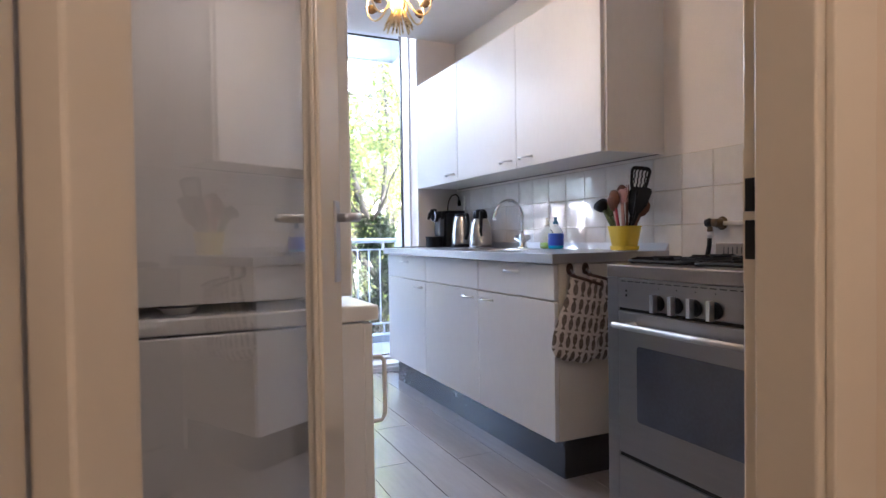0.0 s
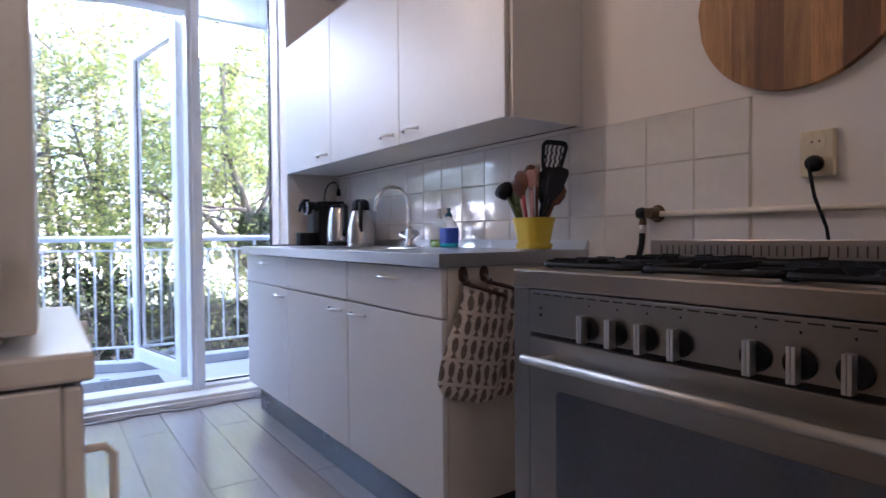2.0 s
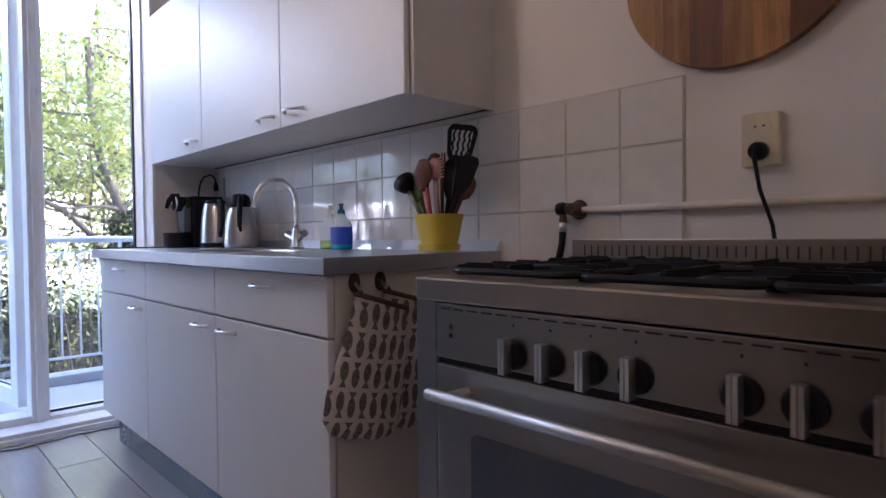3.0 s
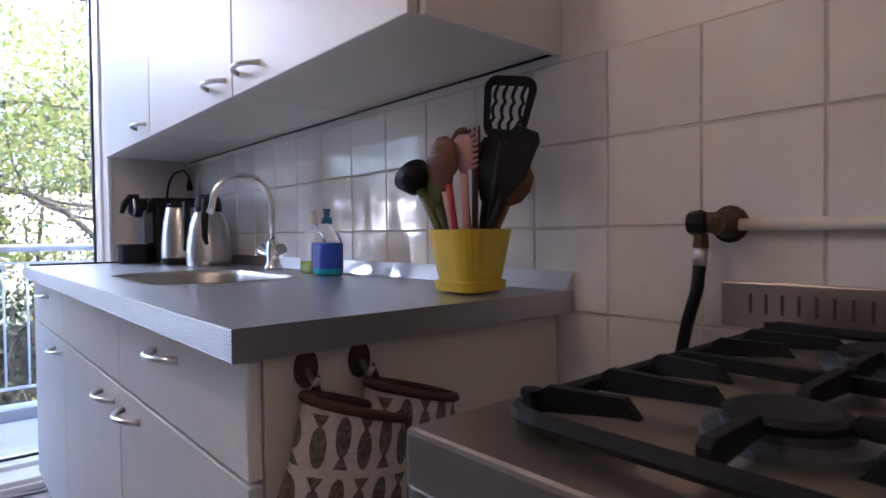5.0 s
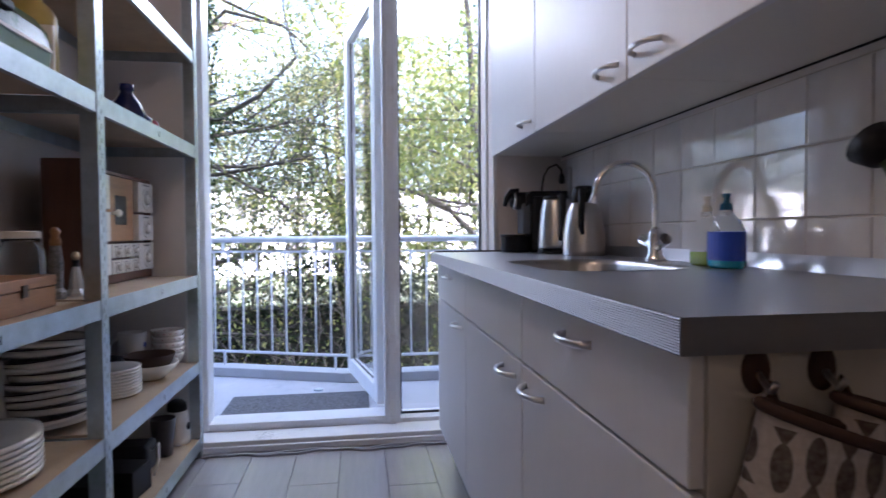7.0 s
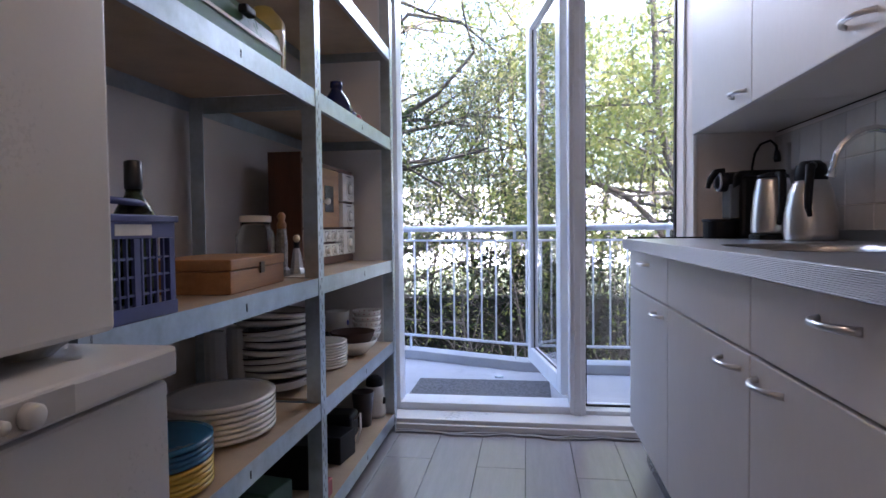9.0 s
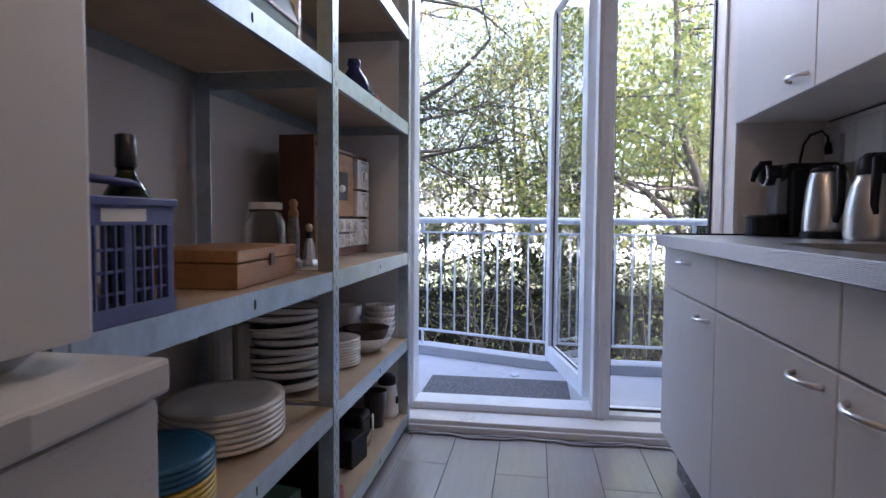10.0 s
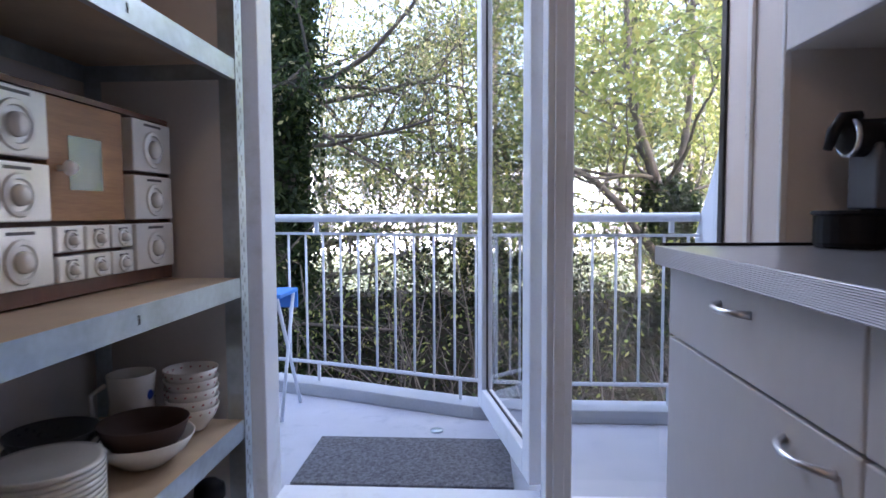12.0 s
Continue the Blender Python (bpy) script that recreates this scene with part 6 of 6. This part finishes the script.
set_tree("slim tree with an ivy clump and a leaning bough", [(3.15, 8.9, GZ), (3.05, 8.85, 0.0), (2.92, 8.8, 0.9), (2.75, 8.78, 1.45), (2.58, 8.77, 1.95), (2.49, 8.76, 2.5), (2.47, 8.75, 3.3), (2.40, 8.8, 4.3), (2.3, 8.9, 5.4)], [0.09, 0.085, 0.08, 0.055, 0.05, 0.045, 0.04, 0.03, 0.015],
         [([(2.95, 8.8, 0.35), (2.66, 8.75, 0.70), (2.42, 8.7, 1.02), (2.14, 8.68, 1.30), (1.85, 8.66, 1.45), (1.5, 8.6, 1.55)], 0.055), ([(2.92, 8.8, 1.0), (3.1, 8.8, 1.7), (3.2, 8.85, 2.6), (3.15, 8.9, 3.8)], 0.05), ([(2.75, 8.8, 1.45), (2.5, 8.8, 1.8), (2.1, 8.8, 2.0), (1.7, 8.75, 2.1)], 0.025)], 14, M_LEAF, 12, 0.24, 0.044, 18, 1.8,
         (((2.95, 8.8, 1.0), (0.30, 0.3, 0.36), 420), ((3.1, 8.8, 0.1), (0.22, 0.25, 0.7), 420)), start=2)
set_tree("feathery-leaved tree with long thin level branches", [(-1.3, 9.3, GZ), (-1.2, 9.3, 0.0), (-1.15, 9.3, 1.5), (-1.1, 9.3, 3.0), (-1.05, 9.3, 4.5), (-1.0, 9.3, 6.0)], [0.12, 0.11, 0.10, 0.08, 0.06, 0.03],
         [([(-1.1, 9.0, 3.3), (-0.6, 8.9, 3.75), (0.1, 8.9, 3.6), (0.55, 8.9, 3.2)], 0.03)], 23, M_NEEDLE, 24, 0.24, 0.026, 22, 2.4, start=1, droop=0.12)
tree("tall tree with an ivy-covered trunk close to the balcony", -0.95, 8.4, 9.5, 0.17, 3, M_LEAFDARK, per=16, spread=0.16, size=0.03, start=0.3, limbs=8, reach=0.12, ivy=2600, bark=M_IVYSTEM)
tree("tree with long drooping feathery branches", -2.4, 10.2, 8.5, 0.13, 11, M_NEEDLE, per=18, spread=0.28, size=0.026, start=0.18, rise=-0.03, limbs=12, reach=0.50)
tree("slim young tree with fresh green leaves", 1.3, 11.5, 8.5, 0.09, 21, M_LEAF, per=12, spread=0.32, size=0.045, start=0.26, limbs=12, reach=0.34)
tree("slim leaning tree with fresh yellow-green leaves", 4.0, 12.6, 8.5, 0.08, 8, M_LEAF, per=11, spread=0.25, size=0.042, lean=(-0.06, 0.0), start=0.16, limbs=16, reach=0.36, ivy=160)
tree("broad tree with fresh green leaves", 4.6, 11.0, 9.0, 0.13, 31, M_LEAF, per=11, spread=0.28, size=0.042, lean=(-0.05, -0.01), start=0.2, limbs=16, reach=0.42, ivy=420)
tree("slender bare-limbed tree with few leaves", -0.1, 13.5, 8.0, 0.05, 41, M_LEAF, per=13, spread=0.28, size=0.04, start=0.15, limbs=14, reach=0.36)
tree("young many-stemmed tree with pale leaves behind the hedge", 0.6, 11.0, 5.6, 0.05, 101, M_NEEDLE, per=12, spread=0.24, size=0.03, start=0.22, limbs=14, reach=0.36)
tree("young many-stemmed tree with pale leaves behind the hedge", 2.3, 12.2, 6.0, 0.05, 111, M_LEAF, per=12, spread=0.26, size=0.038, start=0.22, limbs=14, reach=0.36)
tree("young many-stemmed tree with pale leaves behind the hedge", -1.5, 12.0, 6.0, 0.05, 121, M_NEEDLE, per=12, spread=0.26, size=0.03, start=0.22, limbs=14, reach=0.36)
tree("young many-stemmed tree with pale leaves behind the hedge", 3.7, 10.6, 5.0, 0.05, 131, M_LEAF, per=12, spread=0.24, size=0.036, start=0.22, limbs=12, reach=0.36)
tree("tree with light green foliage", -5.2, 12.0, 9.0, 0.14, 51, M_LEAF, per=12, spread=0.3, size=0.045, start=0.2, limbs=14, reach=0.42)
tree("tree with light green foliage", 8.0, 14.0, 10.0, 0.16, 61, M_LEAF, per=12, spread=0.32, size=0.05, start=0.2, limbs=14, reach=0.42)
tree("tree with light yellow-green foliage, farther back", 0.6, 17.5, 10.0, 0.12, 71, M_LEAF, per=14, spread=0.36, size=0.045, start=0.3, limbs=12, reach=0.36)
tree("tree with light yellow-green foliage, farther back", 5.5, 19.0, 10.0, 0.14, 81, M_LEAF, per=13, spread=0.36, size=0.05, start=0.2, limbs=12, reach=0.4)
tree("tree with light yellow-green foliage, farther back", -4.8, 18.0, 10.0, 0.14, 91, M_NEEDLE, per=15, spread=0.36, size=0.045, start=0.2, limbs=14, reach=0.42)

for k in range(9):
    tree("loose shrub with grey-green leaves growing up behind the hedge", -2.6 + k * 0.95, 10.4 + 0.5 * (k % 3), 3.3 + 0.35 * ((k * 5) % 4), 0.035, 140 + k, M_SHRUB, per=10, spread=0.22, size=0.034, start=0.3, limbs=12, reach=0.34)

rng = np.random.default_rng(5)
hx = rng.uniform(-9, 12, 5200)
hz = GZ + rng.uniform(0, 1, 5200) ** 0.7 * (2.05 + 0.25 * np.sin(hx * 1.7) + 0.15 * np.sin(hx * 4.1))
hy = 9.3 + rng.uniform(-0.5, 0.5, 5200) - 0.15 * (hz - GZ)
hedge = thing("hedge", (0, 9.3, GZ), "dense dark garden hedge with autumn-brown tips", "hedge")
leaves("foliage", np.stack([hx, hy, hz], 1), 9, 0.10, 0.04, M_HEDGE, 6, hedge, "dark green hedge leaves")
part("core", prism(bmesh.new(), [(8.95, GZ), (9.65, GZ), (9.55, GZ + 1.7), (9.1, GZ + 1.7)], "x", -9, 12), M_IVYSTEM, hedge, "twiggy hedge core")
rnd = random.Random(77)
for k in range(9):
    x, y = -1.8 + k * 0.62, 6.9 + rnd.uniform(-0.3, 0.5)
    s = thing("shrub", (x, y, GZ), "straggling garden shrub with thin bare stems below the balcony", "shrub", "shrubs below the balcony")
    bm = bmesh.new()
    tips = []
    for q in range(6):
        a = rnd.uniform(0, 6.28)
        branch(bm, Vector((x, y, GZ)), Vector((0.25 * math.cos(a), 0.25 * math.sin(a), 1)).normalized(), rnd.uniform(1.5, 2.5), 0.016, 1, rnd, tips, 0.22, 0.1, 4)
    part("stem", bm, M_BARK, s, "thin grey stems", smooth=True)
    leaves("foliage", tips, 5, 0.09, 0.03, M_LEAFDARK if k % 3 else M_LEAF, 80 + k, s, "sparse leaves")

house = thing("apartment_building", (2, 34, GZ), "pale apartment building with rows of windows, far behind the trees", "building")
part("wall", boxes((-30, 34, 40, 48, GZ, 3.7)), M_FACADE, house)
for r in range(2):
    for k in range(20):
        x = -28 + k * 3.05
        w = part("window", boxes((x, x + 1.5, 39.93, 39.995, GZ + 1.0 + r * 2.5, GZ + 2.6 + r * 2.5)), M_WHITE, house)
        part("pane", boxes((x + 0.1, x + 0.7, 39.90, 39.925, GZ + 1.1 + r * 2.5, GZ + 2.5 + r * 2.5), (x + 0.8, x + 1.4, 39.90, 39.925, GZ + 1.1 + r * 2.5, GZ + 2.5 + r * 2.5)), M_PANE, w)

# ---- wall tiles and floor planks ----
we = bpy.data.objects["wall_east"]
part("tile_bed", boxes((1.8975, 1.8999, 1.237, 3.775, 1.007, 1.297), (1.8975, 1.8999, 1.237, 3.775, 0.715, 1.0069)), M_GROUT, we, "beige grout")
ZR = [0.715, 0.862, 1.007, 1.152, 1.296]
tile_mesh = {}


def tile(y0, y1, z0, z1):
    key = (round(y1 - y0, 3), round(z1 - z0, 3))
    if key not in tile_mesh:
        bm = bmesh.new()
        w, h, g, b = key[0], key[1], 0.0013, 0.0018
        back = [bm.verts.new((0, y, z)) for y, z in ((g, g), (w - g, g), (w - g, h - g), (g, h - g))]
        front = [bm.verts.new((-0.0032, y, z)) for y, z in ((g + b, g + b), (w - g - b, g + b), (w - g - b, h - g - b), (g + b, h - g - b))]
        ring_faces(bm, [back, front])
        bm.faces.new(front)
        bmesh.ops.recalc_face_normals(bm, faces=bm.faces)
        me = bpy.data.meshes.new("tile")
        bm.to_mesh(me)
        bm.free()
        me.materials.append(M_TILE)
        tile_mesh[key] = me
    ob = new("tile", tile_mesh[key])
    ob.parent = we
    ob.location = (1.8974, y0, z0)


for k in range(17):
    y0 = 1.2385 + k * 0.1545
    y1 = min(y0 + 0.1545, 3.775)
    if y1 - y0 < 0.03:
        continue
    for z0, z1 in zip(ZR, ZR[1:]):
        if z0 < 0.86 and y0 > 1.85:
            continue
        tile(y0, y1, z0, z1)

PW = 0.193
planks = {}
for i in range(12):
    x0 = XW + 0.075 + (i - 1) * PW
    a, b = max(x0, XW + 0.001), min(x0 + PW, XE - 0.001)
    if b - a < 0.01:
        continue
    y = YS - 0.1 - ((i * 0.43) % 1.2)
    y = max(y, -0.6)
    starts = [-0.75, YS + 0.15 + (i * 0.47) % 1.0]
    while starts[-1] < 3.97:
        starts.append(starts[-1] + 1.29)
    for s0, s1 in zip(starts, starts[1:]):
        s1 = min(s1, 3.972)
        if s1 - s0 < 0.02:
            continue
        bm = bmesh.new()
        g, c = 0.0005, 0.0010
        lowr = [bm.verts.new(v) for v in ((a + g, s0 + g, -0.0055), (b - g, s0 + g, -0.0055), (b - g, s1 - g, -0.0055), (a + g, s1 - g, -0.0055))]
        upr = [bm.verts.new(v) for v in ((a + g + c, s0 + g + c, 0), (b - g - c, s0 + g + c, 0), (b - g - c, s1 - g - c, 0), (a + g + c, s1 - g - c, 0))]
        ring_faces(bm, [lowr, upr])
        bm.faces.new(upr)
        bmesh.ops.recalc_face_normals(bm, faces=bm.faces)
        part("plank", bm, M_FLOOR, floor)
for k in range(12):
    part("plank", boxes((XW - 0.9 + k * 0.19, XW - 0.712 + k * 0.19, -1.4, -0.7505, -0.0055, 0.0)), M_FLOOR, floor)
